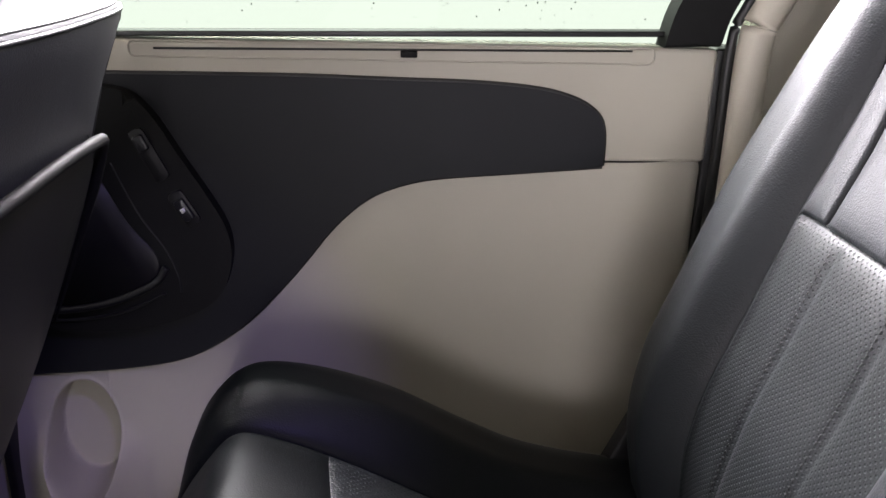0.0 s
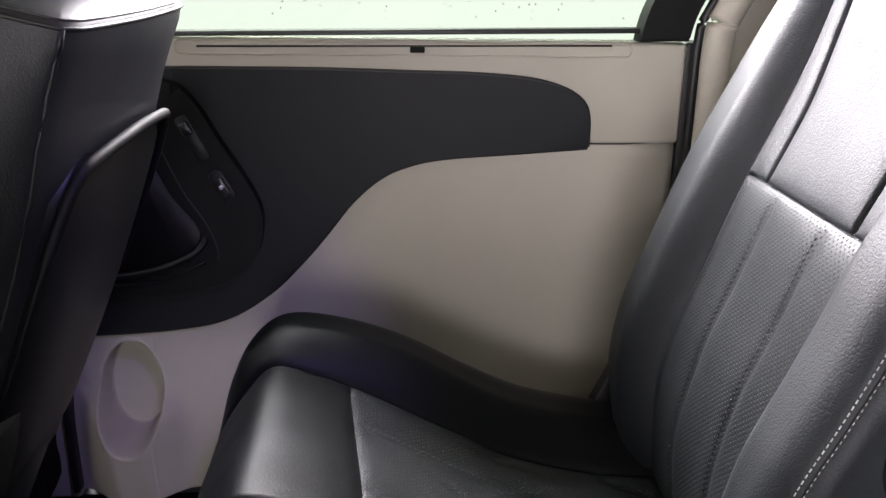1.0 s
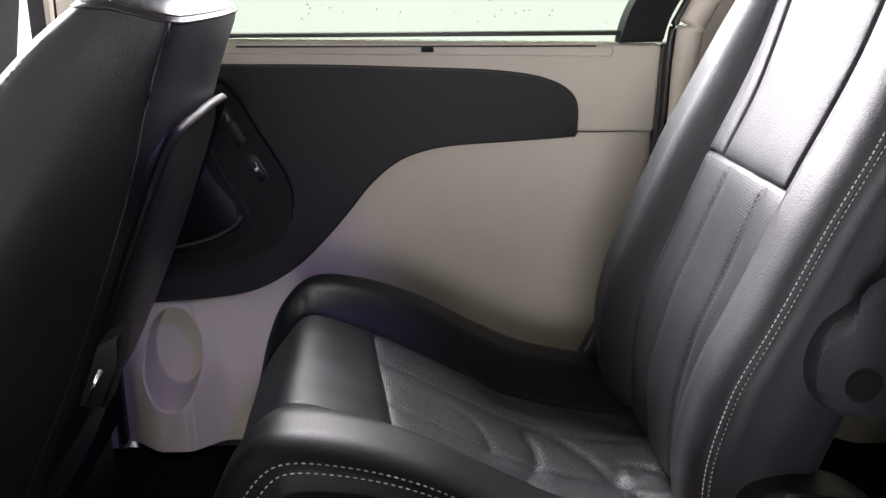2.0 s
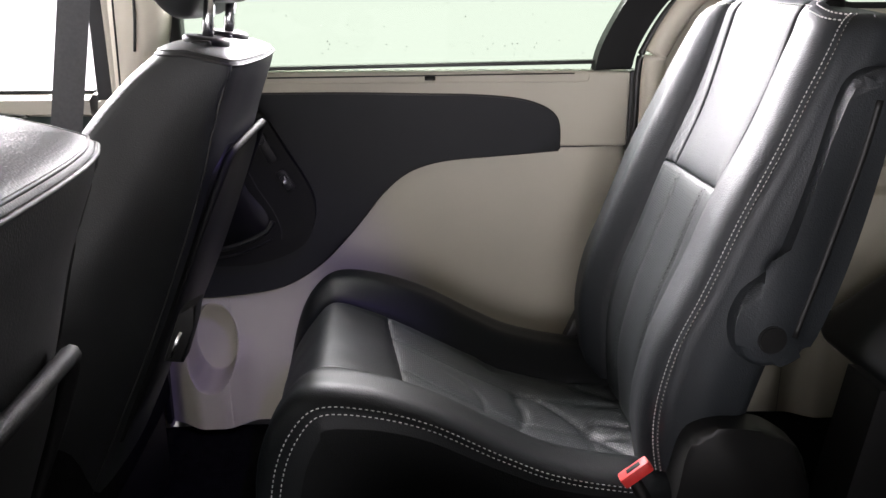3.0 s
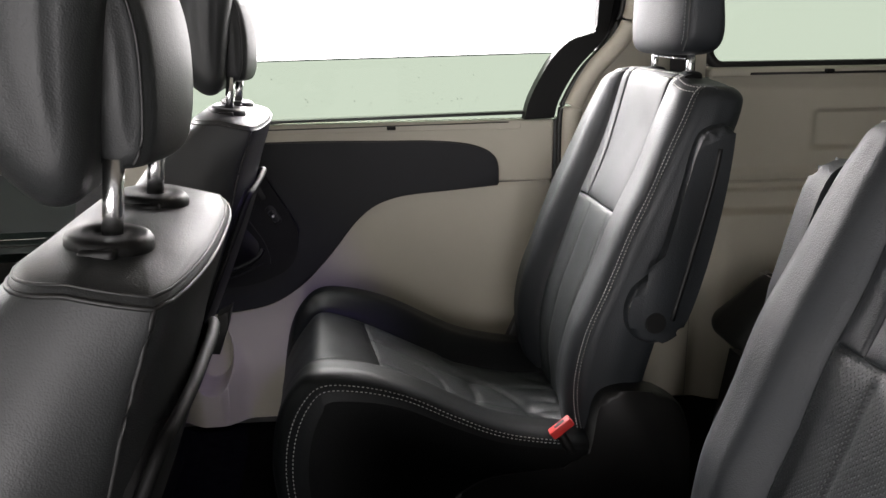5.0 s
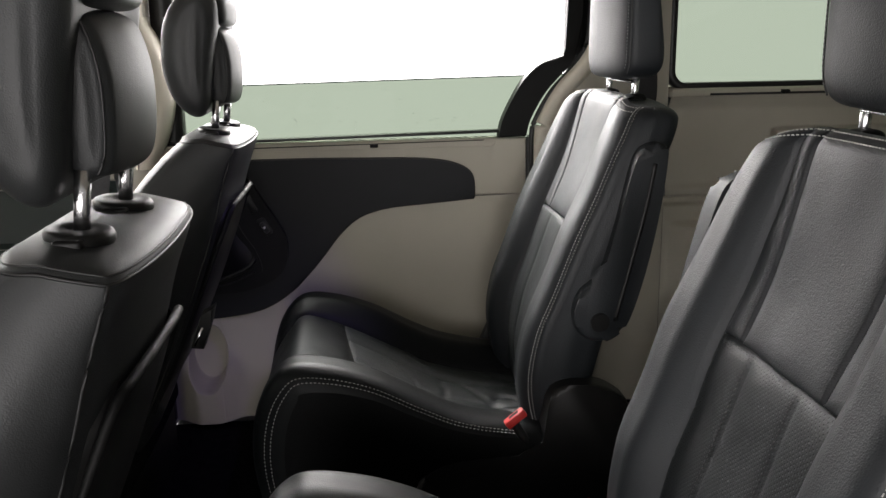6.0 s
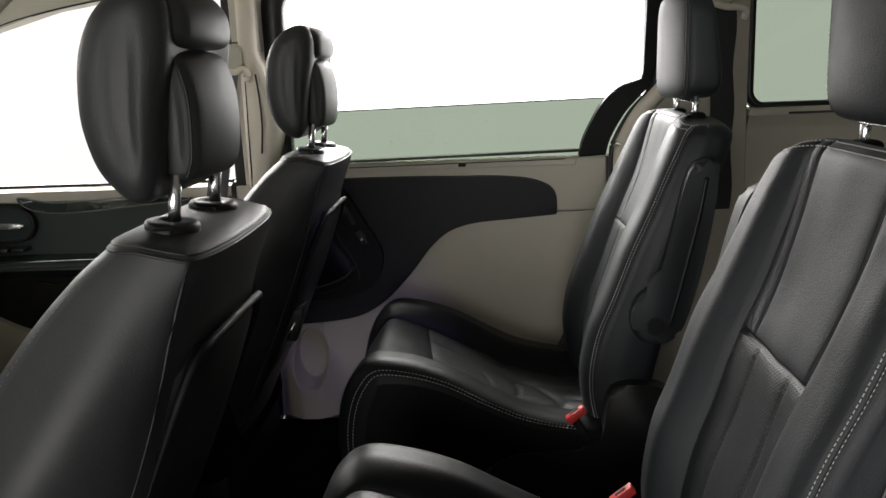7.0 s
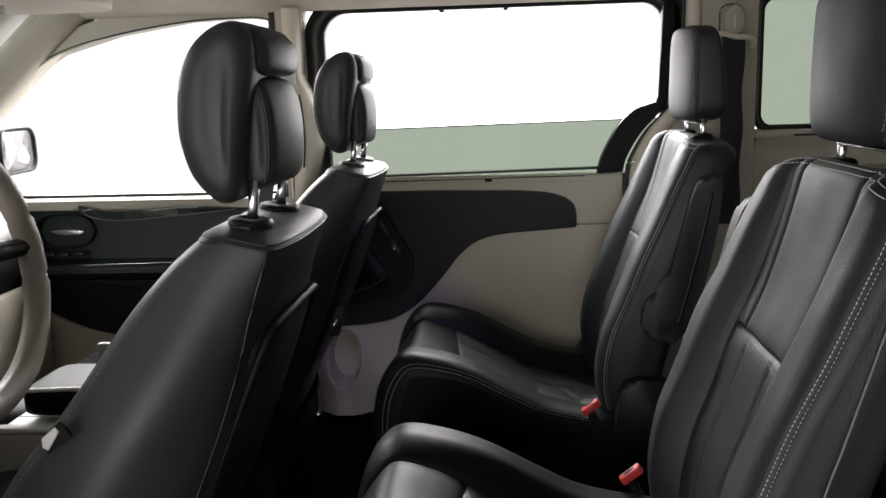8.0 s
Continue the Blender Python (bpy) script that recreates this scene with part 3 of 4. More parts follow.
# ---- pillars and the rear quarter on the passenger side ----
c_pillar = structure(new("wall_pillar"), "pale beige trim of the rear door pillar", "pillar")
edge_pts = [(0.421, 0.0), (0.421, 0.50), (0.421, 0.642), (0.432, 0.684), (0.466, 0.742), (0.515, 0.795), (0.540, 0.84), (0.549, 0.905), (0.552, 1.08)]
edge_line = spline([(x, 0.0, z) for x, z in edge_pts], 8)
part("door_seal", tube([(p.x + 0.006, 0.806, p.z) for p in edge_line], 0.006, 8), RUBBER, c_pillar)
part("pillar_lip", tube([(p.x + 0.029, 0.797, p.z) for p in edge_line], 0.0190, 14), BEIGE_PALE, c_pillar)
body = [(p.x + 0.036, p.z) for p in edge_line] + [(0.735, 1.08), (0.735, 0.0)]
sharp(part("pillar_panel", prism(body, 0.792, 0.86, 0.006, 2), BEIGE, c_pillar), 40)

quarter = structure(new("wall_quarter"), "beige rear quarter trim with shallow ledges", "wall")
ql_rows = []
for i in range(221):
    z = 0.735 * i / 220
    y = 0.795 + 0.016 * smooth(0.474, 0.480, z) * (1 - smooth(0.492, 0.500, z)) - 0.008 * smooth(0.496, 0.502, z) * (1 - smooth(0.512, 0.53, z)) - 0.02 * smooth(0.69, 0.735, z)
    dent = smooth(0.560, 0.572, z) * (1 - smooth(0.640, 0.652, z))
    ql_rows.append([Vector((x, y - 0.030 * (1 - smooth(0.428, 0.440, z)) * smooth(0.74, 0.80, x) + 0.018 * dent * smooth(0.985, 1.0, x), z)) for x in [0.735 + 1.305 * j / 130 for j in range(131)]])
part("quarter_panel", sheet(ql_rows), BEIGE, quarter)
part("ledge", box(0.7355, 2.04, 0.772, 0.87, 0.722, 0.742, 0.006, 3), BEIGE, quarter)
part("blind_slot", box(0.822, 1.185, 0.7705, 0.80, 0.7265, 0.7315, 0), RUBBER, quarter)
part("blind_hook", box(0.985, 1.003, 0.762, 0.775, 0.727, 0.737, 0.002), MATT, quarter)
q_in = round_rect(0.748, 1.62, 0.752, 1.055, 0.03, 8)
q_out = round_rect(0.733, 1.64, 0.738, 1.075, 0.04, 8)
part("window_seal", ring_plate(q_out, q_in, 0.795, 0.85), RUBBER, quarter)
qpane = part("window_pane", prism(round_rect(0.74, 1.63, 0.745, 1.065, 0.03, 6), 0.838, 0.842, 0.001), TINT, quarter, "tinted green fixed pane")
glaze(qpane, (0, -1, 0))
part("rear_post", box(1.63, 2.05, 0.79, 0.87, 0.72, 1.08, 0.01), BEIGE, quarter)
sharp(part("outer_skin", prism(round_rect(0.56, 2.08, -0.10, 0.735, 0.01, 3), 0.872, 0.885, 0.004), PAINT, quarter))

b_pillar = structure(new("wall_pillar"), "beige trim of the front door pillar with a dark gap", "pillar")
sharp(part("pillar_panel", prism([(-0.442, 0.60), (-0.395, 0.60), (-0.385, 1.08), (-0.450, 1.08)], 0.775, 0.86, 0.008, 3), BEIGE, b_pillar))
bulge = []
for i in range(31):
    z = 0.60 + 0.47 * i / 30
    f = math.sin(math.pi * min(1, max(0, (z - 0.61) / 0.29))) if z < 0.9 else 0
    x1 = -0.392 + 0.010 * (z - 0.6) + 0.046 * f**0.8
    bulge.append([Vector((-0.43, 0.80, z)), Vector((-0.425, 0.752, z)), Vector((x1 - 0.018, 0.744 - 0.008 * f, z)), Vector((x1 - 0.004, 0.752, z)), Vector((x1, 0.775, z)), Vector((x1, 0.83, z))])
part("pillar_bulge", sheet(bulge), BEIGE_PALE, b_pillar)
part("pillar_slit", tube(spline([(-0.386, 0.7365, 0.68), (-0.380, 0.735, 0.74), (-0.381, 0.736, 0.80), (-0.388, 0.741, 0.86)], 6), 0.0022, 6), RUBBER, b_pillar)
part("pillar_slit", tube([(-0.418, 0.750, 0.60), (-0.412, 0.750, 1.06)], 0.0018, 6), RUBBER, b_pillar)
part("lower_pillar", box(-0.47, -0.40, 0.785, 0.86, 0.0, 0.60, 0.006), BEIGE, b_pillar)
part("pillar_gap", box(-0.470, -0.440, 0.79, 0.86, 0.55, 1.08, 0.004), RUBBER, b_pillar)

# ---- front passenger door with its window down ----
door_2 = structure(new("door_2"), "closed front door with a dark green panel and beige trim", "front door")
prof = [(0.0, 0.80), (0.22, 0.80), (0.30, 0.79), (0.385, 0.785), (0.395, 0.76), (0.415, 0.735), (0.432, 0.742), (0.445, 0.785), (0.55, 0.795), (0.573, 0.79), (0.577, 0.783), (0.600, 0.783), (0.607, 0.80), (0.607, 0.86)]
X0, X1 = -1.36, -0.48


def door_band(name, zs, mat, label=""):
    pts = [p for p in prof if zs[0] <= p[0] <= zs[1]]
    rows = [[Vector((X0 + (X1 - X0) * j / 40, y, z)) for j in range(41)] for z, y in pts]
    return sharp(part(name, sheet(rows), mat, door_2, label), 30)


door_band("sill_trim", (0.573, 0.7), BEIGE)
door_band("upper_panel", (0.445, 0.573), GREENISH, "dark green black vinyl")
door_band("armrest", (0.385, 0.445), GREENISH)
door_band("lower_panel", (0.0, 0.385), PLASTIC)
leaf = [(p.x, p.y) for p in spline([(-1.005, 0.588, 0), (-0.985, 0.562, 0), (-0.93, 0.549, 0), (-0.858, 0.549, 0), (-0.74, 0.558, 0), (-0.58, 0.574, 0), (-0.70, 0.583, 0), (-0.82, 0.577, 0), (-0.92, 0.573, 0)], 6, True)]
decor = part("decor_strip", prism(leaf, 0.777, 0.80, 0.003), GREENISH_GLOSS, door_2, "glossy dark green decor strip")
sharp(decor, 50)
part("trim_line", tube([(x, 0.777, z) for x, z in leaf], 0.0016, 6, True), STEEL, decor)
part("trim_line", tube([(-1.2, 0.736, 0.433), (-0.60, 0.736, 0.443)], 0.0018, 6), CHROME, door_2)
part("trim_line", tube([(-1.2, 0.734, 0.420), (-0.60, 0.734, 0.430)], 0.0018, 6), THREAD_DARK, door_2)
low = [(-1.36, 0.34)] + [(p.x, p.y) for p in spline([(-1.20, 0.335, 0), (-1.12, 0.295, 0), (-1.04, 0.255, 0), (-0.94, 0.228, 0), (-0.80, 0.215, 0), (-0.62, 0.215, 0)], 6)] + [(-0.48, 0.215), (-0.48, 0.0), (-1.36, 0.0)]
sharp(part("lower_trim", prism(low, 0.775, 0.81, 0.006), BEIGE, door_2), 40)
part("pocket_line", tube([(-0.985, 0.782, 0.377), (-0.86, 0.782, 0.360)], 0.004, 6), PLASTIC, door_2)
cup_line = [(p.x, p.y) for p in spline([(-1.125, 0.545, 0), (-1.09, 0.566, 0), (-1.03, 0.566, 0), (-0.99, 0.550, 0), (-0.977, 0.518, 0), (-0.992, 0.490, 0), (-1.03, 0.478, 0), (-1.10, 0.478, 0), (-1.13, 0.505, 0)], 6, True)]
cx_, cz_ = -1.05, 0.521
cup_rows = []
for f, y in ((1.08, 0.792), (1.06, 0.781), (1.0, 0.778), (0.93, 0.781), (0.88, 0.795), (0.80, 0.806), (0.4, 0.812), (0.02, 0.812)):
    cup_rows.append([Vector((cx_ + (x - cx_) * f, y, cz_ + (z - cz_) * f)) for x, z in cup_line])
handle = part("handle_cup", sheet(cup_rows, closed=True), PLASTIC, door_2)
sharp(part("door_handle", prism([(p.x, p.y) for p in spline([(-1.10, 0.520, 0), (-1.06, 0.526, 0), (-1.01, 0.524, 0), (-1.0, 0.518, 0), (-1.01, 0.512, 0), (-1.06, 0.512, 0)], 5, True)], 0.776, 0.790, 0.004, 3), CHROME, handle, "chrome pull handle"))
for k in range(3):
    sharp(part("switch", box(-1.105 + 0.040 * k, -1.073 + 0.040 * k, 0.747, 0.790, 0.458, 0.468, 0.003), GLOSS, handle))
fw = [(-1.36, 0.605), (-0.458, 0.612), (-0.458, 1.035), (-0.475, 1.052), (-0.53, 1.057), (-0.682, 1.052), (-0.877, 1.024), (-1.033, 0.982), (-1.197, 0.893), (-1.36, 0.76)]
top = fw[2:]
hdr_poly = [(x, z) for x, z in top] + [(-1.40, 0.77), (-1.22, 0.93), (-1.04, 1.03), (-0.88, 1.07), (-0.70, 1.095), (-0.47, 1.10)]
sharp(part("window_header", prism(hdr_poly, 0.79, 0.86, 0.006), BEIGE, door_2), 40)
part("window_gasket", tube([(x, 0.792, z - 0.002) for x, z in [(p.x, p.y) for p in spline([(x, z, 0) for x, z in top], 6)]], 0.003, 6), RUBBER, door_2)
part("sill_seal", box(-1.36, -0.48, 0.806, 0.83, 0.6085, 0.614, 0.001), RUBBER, door_2)
sharp(part("outer_skin", prism(round_rect(-1.38, -0.425, -0.10, 0.60, 0.01, 3), 0.872, 0.885, 0.004), PAINT, door_2))

# door mirror: a deep black shell, its glass facing the rear
shell = []
for f, x in ((0.30, -1.430), (0.70, -1.420), (0.92, -1.385), (1.0, -1.335), (1.0, -1.300), (0.97, -1.294), (0.90, -1.296), (0.88, -1.304), (0.02, -1.304)):
    shell.append([Vector((x - 0.10 * (y - 0.90), 1.045 + (y - 1.045) * f, 0.722 + (z - 0.722) * f)) for y, z in round_rect(0.93, 1.16, 0.655, 0.790, 0.045, 7)])
door_mirror = tagged(part("door_mirror", sheet(shell, closed=True, caps=True), MATT), "black door mirror housing outside the front door", "mirror")
part("mirror_glass", sheet([[Vector((-1.2995 - 0.10 * (y - 0.90) - d, 1.045 + (y - 1.045) * f, 0.722 + (z - 0.722) * f)) for y, z in round_rect(0.93, 1.16, 0.655, 0.790, 0.045, 7)] for f, d in ((0.89, 0.003), (0.885, 0.0), (0.02, 0.0))], closed=True, caps=True), CHROME, door_mirror, "mirror glass")
part("mirror_foot", box(-1.40, -1.34, 0.86, 0.96, 0.63, 0.68, 0.008), PLASTIC, door_mirror)

# ---- front of the cabin ----
dash_rows = []
for i in range(33):
    y = -0.79 + 1.58 * i / 32
    dash_rows.append([Vector((x, y, z)) for x, z in ((-1.15, 0.02), (-1.12, 0.25), (-1.13, 0.40), (-1.10, 0.46), (-1.14, 0.56), (-1.22, 0.60), (-1.45, 0.62), (-1.60, 0.60), (-1.60, 0.0))])
dash = structure(part("dashboard", sheet(dash_rows), PLASTIC), "black dashboard across the front", "dashboard")
part("lower_dash", box(-1.128, -1.108, 0.12, 0.76, 0.06, 0.40, 0.01), BEIGE, dash)
wind = structure(part("windshield", sheet([[(-1.55, -0.76, 0.62), (-1.55, 0.76, 0.62), (-1.554, 0.76, 0.625), (-1.554, -0.76, 0.625)], [(-0.98, -0.70, 1.10), (-0.98, 0.70, 1.10), (-0.984, 0.70, 1.105), (-0.984, -0.70, 1.105)]], closed=True, caps=True), CLEAR), "clear raked windshield", "windshield")
glaze(wind, (0.64, 0, -0.76))
for s in (1, -1):
    rows = []
    for i in range(9):
        u = i / 8
        p = Vector((-1.56 + 0.58 * u, s * (0.80 - 0.04 * u), 0.60 + 0.485 * u))
        rows.append([p + Vector((-0.05, -s * 0.05, 0)), p + Vector((-0.02, -s * 0.06, 0)), p + Vector((0.04, -s * 0.01, -0.01)), p + Vector((0.05, s * 0.06, -0.02)), p + Vector((-0.05, s * 0.05, 0))])
    structure(part("trim_pillar", sheet(rows, closed=True), BEIGE), "beige trim of the windshield pillar", "pillar")

visor = tagged(part("sun_visor", pillow(-0.98, -0.72, 0.14, 0.52, 1.050, 1.082, 6), BEIGE_PALE), "beige sun visor folded up under the headliner", "visor")
part("visor_clip", tube([(-0.87, 0.30, 1.055), (-0.87, 0.30, 1.035)], 0.007, 8), BEIGE, visor)

# ---- driver's side: front door, pillars and quarter, with the sliding door open between ----
left = structure(new("wall_left"), "driver side of the van with its sliding door slid open", "wall")
sharp(part("front_door", prism([(-1.36, 0.0), (-0.48, 0.0), (-0.48, 0.61), (-1.36, 0.60)], -0.86, -0.80, 0.006), PLASTIC, left))
sharp(part("window_header", prism(hdr_poly, -0.86, -0.79, 0.006), BEIGE, left))
part("front_post", box(-0.48, -0.40, -0.86, -0.79, 0.0, 1.09, 0.01), BEIGE, left)
part("rear_post", box(0.62, 0.74, -0.86, -0.79, 0.0, 1.09, 0.01), BEIGE, left)
part("quarter_panel", box(0.74, 2.05, -0.86, -0.79, 0.0, 0.74, 0.01), BEIGE, left)
part("window_seal", ring_plate(q_out, q_in, -0.85, -0.795), RUBBER, left)
lp = part("window_pane", prism(round_rect(0.74, 1.63, 0.745, 1.065, 0.03, 6), -0.842, -0.838, 0.001), TINT, left)
glaze(lp, (0, 1, 0))
part("corner_post", box(1.63, 2.05, -0.87, -0.79, 0.72, 1.08, 0.01), BEIGE, left)

rear = structure(new("wall_rear"), "closed tailgate with a tinted window", "wall")
part("tailgate_panel", box(2.05, 2.12, -0.86, 0.86, -0.10, 0.70, 0.01), BEIGE, rear)
part("tailgate_top", box(2.02, 2.12, -0.86, 0.86, 1.05, 1.13, 0.01), BEIGE, rear)
rp = part("window_pane", box(2.076, 2.081, -0.84, 0.84, 0.69, 1.06, 0), TINT, rear)
glaze(rp, (-1, 0, 0))


# ---- seats ----
def head_posts(parent, x, cy, z0, z1, spread, lean, radius=0.0062, bezels=True):
    """Two chrome posts, each in a flat oval sleeve with its release button."""
    for s in (-1, 1):
        y = cy + s * spread / 2
        a = Vector((x, y, z0))
        b = Vector((x + lean * (z1 - z0), y, z1))
        p = part("post", tube([a, a.lerp(b, 0.5), b], radius, 18), CHROME, parent, "chrome headrest post")
        if bezels:
            rows = []
            for r, z in ((0.0270, -0.008), (0.0292, -0.001), (0.0298, 0.0035), (0.0296, 0.0065), (0.0280, 0.0090), (0.0245, 0.0102), (0.0120, 0.0104), (0.0090, 0.0086), (0.006, 0.0084)):
                rows.append([Vector((x - 0.001 + r * 0.86 * math.cos(k), y + r * math.sin(k), z0 + z - 0.10 * r * math.cos(k))) for k in [2 * math.pi * j / 36 for j in range(36)]])
            part("post_sleeve", sheet(rows, closed=True, caps=True), PLASTIC, p)
            part("release_button", pillow(x - 0.012, x + 0.010, y - 0.0345, y - 0.018, z0 - 0.002, z0 + 0.0068, 5.0, 20, 10), PLASTIC, p)


def captain_chair(cy, side, dx, label, arm_shift=0.0):
    """A second row chair: side +1 with its armrest towards -y, -1 mirrored."""
    t = thing("captain_chair", label, "car seat", "second row chairs")
    sb = SeatBack(cy, 0.20, 0.758,
                  [(0.20, 0.308 + dx), (0.30, 0.292 + dx), (0.38, 0.303 + dx), (0.45, 0.328 + dx), (0.53, 0.357 + dx), (0.62, 0.397 + dx), (0.70, 0.430 + dx), (0.75, 0.452 + dx), (0.768, 0.462 + dx)],
                  [(0.20, 0.40 + dx), (0.35, 0.428 + dx), (0.50, 0.470 + dx), (0.65, 0.516 + dx), (0.73, 0.545 + dx), (0.768, 0.548 + dx)],
                  [(0.20, 0.197), (0.35, 0.215), (0.50, 0.223), (0.60, 0.224), (0.70, 0.216), (0.74, 0.207), (0.768, 0.196)],
                  [(0.20, 0.024), (0.35, 0.038), (0.53, 0.036), (0.66, 0.030), (0.74, 0.018), (0.768, 0.012)],
                  0.540, 0.54, 0.37, 0.97, corner=0.036, low_lines=(0.22,), dome=0.010, crown=0.020, arch=0.005)
    qi, n, sr = sb.qi, len(sb.rows), sb.seam_row
    part("upper_panel", sb.patch(sr, n - 1, qi[-0.54], qi[0.54]), LEATHER, t)
    punch_map(part("lower_panel", sb.patch(0, sr, qi[-0.54], qi[0.54]), PUNCHED, t, "perforated leather"), "z")
    part("bolster", sb.patch(0, n - 1, 0, qi[-0.54]), LEATHER, t)
    part("bolster", sb.patch(0, n - 1, qi[0.54], sb.nq - 1), LEATHER, t)
    part("back_shell", sb.shell(), LEATHER, t)
    th, th_in = bmesh.new(), bmesh.new()
    for s in (-1, 1):
        j = qi[s * 0.97]
        for jj in (j - 1, j + 1):
            ps, ns = sb.column(j, 4, n - 1)
            step = [q - p for p, q in zip(ps, sb.column(jj, 4, n - 1)[0])]
            stitches(th, [p + d.normalized() * min(d.length, 0.0055) for p, d in zip(ps, step)], ns, dash=0.0036, gap=0.0016, wide=0.0010, proud=0.0013)
        part("edge_piping", tube(sb.column(j, 4, n - 2)[0], 0.0014, 6), RUBBER, t)
        stitches(th_in, *sb.column(qi[s * 0.22] + 1, 6, sr - 1), wide=0.0010, proud=0.0008)
        for col, i0, i1 in ((0.37, sr, n - 2), (0.54, 4, n - 2)):
            ps, ns = sb.column(qi[s * col], i0, i1)
            part("seam_piping", tube([p + v * 0.0012 for p, v in zip(ps, ns)], 0.0015, 8), SEAM_SHEEN if col < 0.4 else LEATHER, t)
    for i in (n - 5, n - 3):
        for a, b in ((-0.97, -0.54), (-0.54, -0.37), (-0.37, 0.37), (0.37, 0.54), (0.54, 0.97)):
            stitches(th, *sb.row(i, qi[a] + 1, qi[b] - 1), dash=0.0036, gap=0.0014, wide=0.0011, proud=0.0011)
    tagged(part("stitching", th, THREAD, t, "pale contrast stitching"), kind="stuff")
    tagged(part("inner_stitching", th_in, THREAD_DARK, t), kind="stuff")

    # cushion
    back_dx, dx = dx, dx - 0.012
    prof = spline([(-0.098, 0, 0.03), (-0.122, 0, 0.10), (-0.136, 0, 0.19), (-0.128, 0, 0.27), (-0.104, 0, 0.326), (-0.066, 0, 0.356), (-0.005, 0, 0.351), (0.066, 0, 0.327), (0.146, 0, 0.285), (0.21, 0, 0.256), (0.30, 0, 0.236), (0.38, 0, 0.230)], 16)
    w = 0.235
    marks, mi = columns([-1.0, -0.985, -0.95, -0.9, -0.52, -0.509, -0.5, -0.491, -0.48, -0.2, 0.2, 0.48, 0.491, 0.5, 0.509, 0.52, 0.9, 0.95, 0.985, 1.0], 0.025)
    cross = min(range(len(prof)), key=lambda i: abs(prof[i].x - 0.038) + (9 if prof[i].z < 0.3 else 0))
    rows, norms = [], []
    for i, p in enumerate(prof):
        d = (prof[min(i + 1, len(prof) - 1)] - prof[max(i - 1, 0)]).normalized()
        nin = Vector((d.z, 0, -d.x))
        row = []
        for q in marks:
            a = abs(q)
            back = smooth(-0.10, 0.10, p.x) if p.z > 0.3 or p.x > 0 else 0
            up = smooth(0.22, 0.33, p.z) if p.x < 0.02 else 1
            o = (0.018 + 0.022 * back) * up * (1 - smooth(0.42, 0.72, a))
            e = max(0, (a - 0.84) / 0.16)
            o += lerp([(-0.14, 0.055), (-0.10, 0.050), (-0.03, 0.036), (0.10, 0.024), (0.30, 0.016)], p.x) * (1 - math.sqrt(max(0, 1 - e * e)))
            dd = abs(a - 0.5) * w
            if a <= 0.501 and up > 0.3:
                dd = min(dd, (prof[cross] - p).length + 0.004)
                if i > cross:
                    dd = min(dd, abs(a - 0.2) * w + 0.004)
            o += up * (0.0050 * math.exp(-dd / 0.009) + 0.0045 * math.exp(-((dd / 0.0024) ** 2)))
            if p.x > 0.05:
                fold = 1 - abs(noise.noise(Vector((p.x * 17 + q * 1.6, q * 2.2 - p.x * 5, 3 + cy))))
                o += (0.0055 * fold**8 - 0.001) * smooth(0.07, 0.20, p.x) * (1 - smooth(0.4, 0.55, a))
            o += 0.002 * noise.noise(Vector((p.x * 9, q * 4, p.z * 9 + cy)))
            slide = -0.030 * q * side * smooth(-0.10, 0.02, p.x) * (1 - smooth(0.02, 0.16, p.x)) * (1 - smooth(0.5, 0.9, a)) * up
            row.append(Vector((p.x + dx, cy + q * w, p.z)) + nin * o + d * slide)
        rows.append(row)
        norms.append(-nin)
    m = len(rows) - 1
    part("cushion_front", sheet([r[mi[-0.5]:mi[0.5] + 1] for r in rows[:cross + 1]]), LEATHER_SHADED, t)
    punch_map(part("cushion_insert", sheet([r[mi[-0.5]:mi[0.5] + 1] for r in rows[cross:]]), PUNCHED_LIT, t, "perforated leather"), "x")
    part("cushion_bolster", sheet([r[:mi[-0.5] + 1] for r in rows]), LEATHER_SHADED, t)
    part("cushion_bolster", sheet([r[mi[0.5]:] for r in rows]), LEATHER_SHADED, t)
    th, th_in = bmesh.new(), bmesh.new()
    for s in (-1, 1):
        col = [r[mi[s * 0.985]] for r in rows]
        inn = [r[mi[s * 0.985] - s] for r in rows]
        stitches(th, col[6:-16], [(n_ + Vector((0, s * 0.8, 0))).normalized() for n_ in norms[6:-16]])
        stitches(th, inn[6:-16], [(n_ + Vector((0, s * 0.3, 0))).normalized() for n_ in norms[6:-16]])
        stitches(th_in, [r[mi[s * 0.2] + 1] for r in rows[cross + 3:-28]], norms[cross + 3:-28], wide=0.0008)
        side_rows = []
        for i, r in enumerate(rows):
            a = r[0] if s < 0 else r[-1]
            u = i / m
            b = Vector((-0.085 + 0.40 * u + dx, cy + s * (w - 0.012), 0.03 + 0.10 * u))
            side_rows.append([a.lerp(b, k / 9) + Vector((0, s * 0.010 * math.sin(math.pi * k / 9), 0)) for k in range(10)])
        part("cushion_side", sheet(side_rows), LEATHER_DEEP_SHADE, t)
    tagged(part("stitching", th, THREAD, t, "pale contrast stitching"), kind="stuff")
    tagged(part("inner_stitching", th_in, THREAD_DARK, t), kind="stuff")
    # pedestal and side cover
    sharp(part("pedestal", box(-0.07 + dx, 0.42 + dx, cy - 0.19, cy + 0.19, 0.0, 0.145, 0.01), MATT, t))
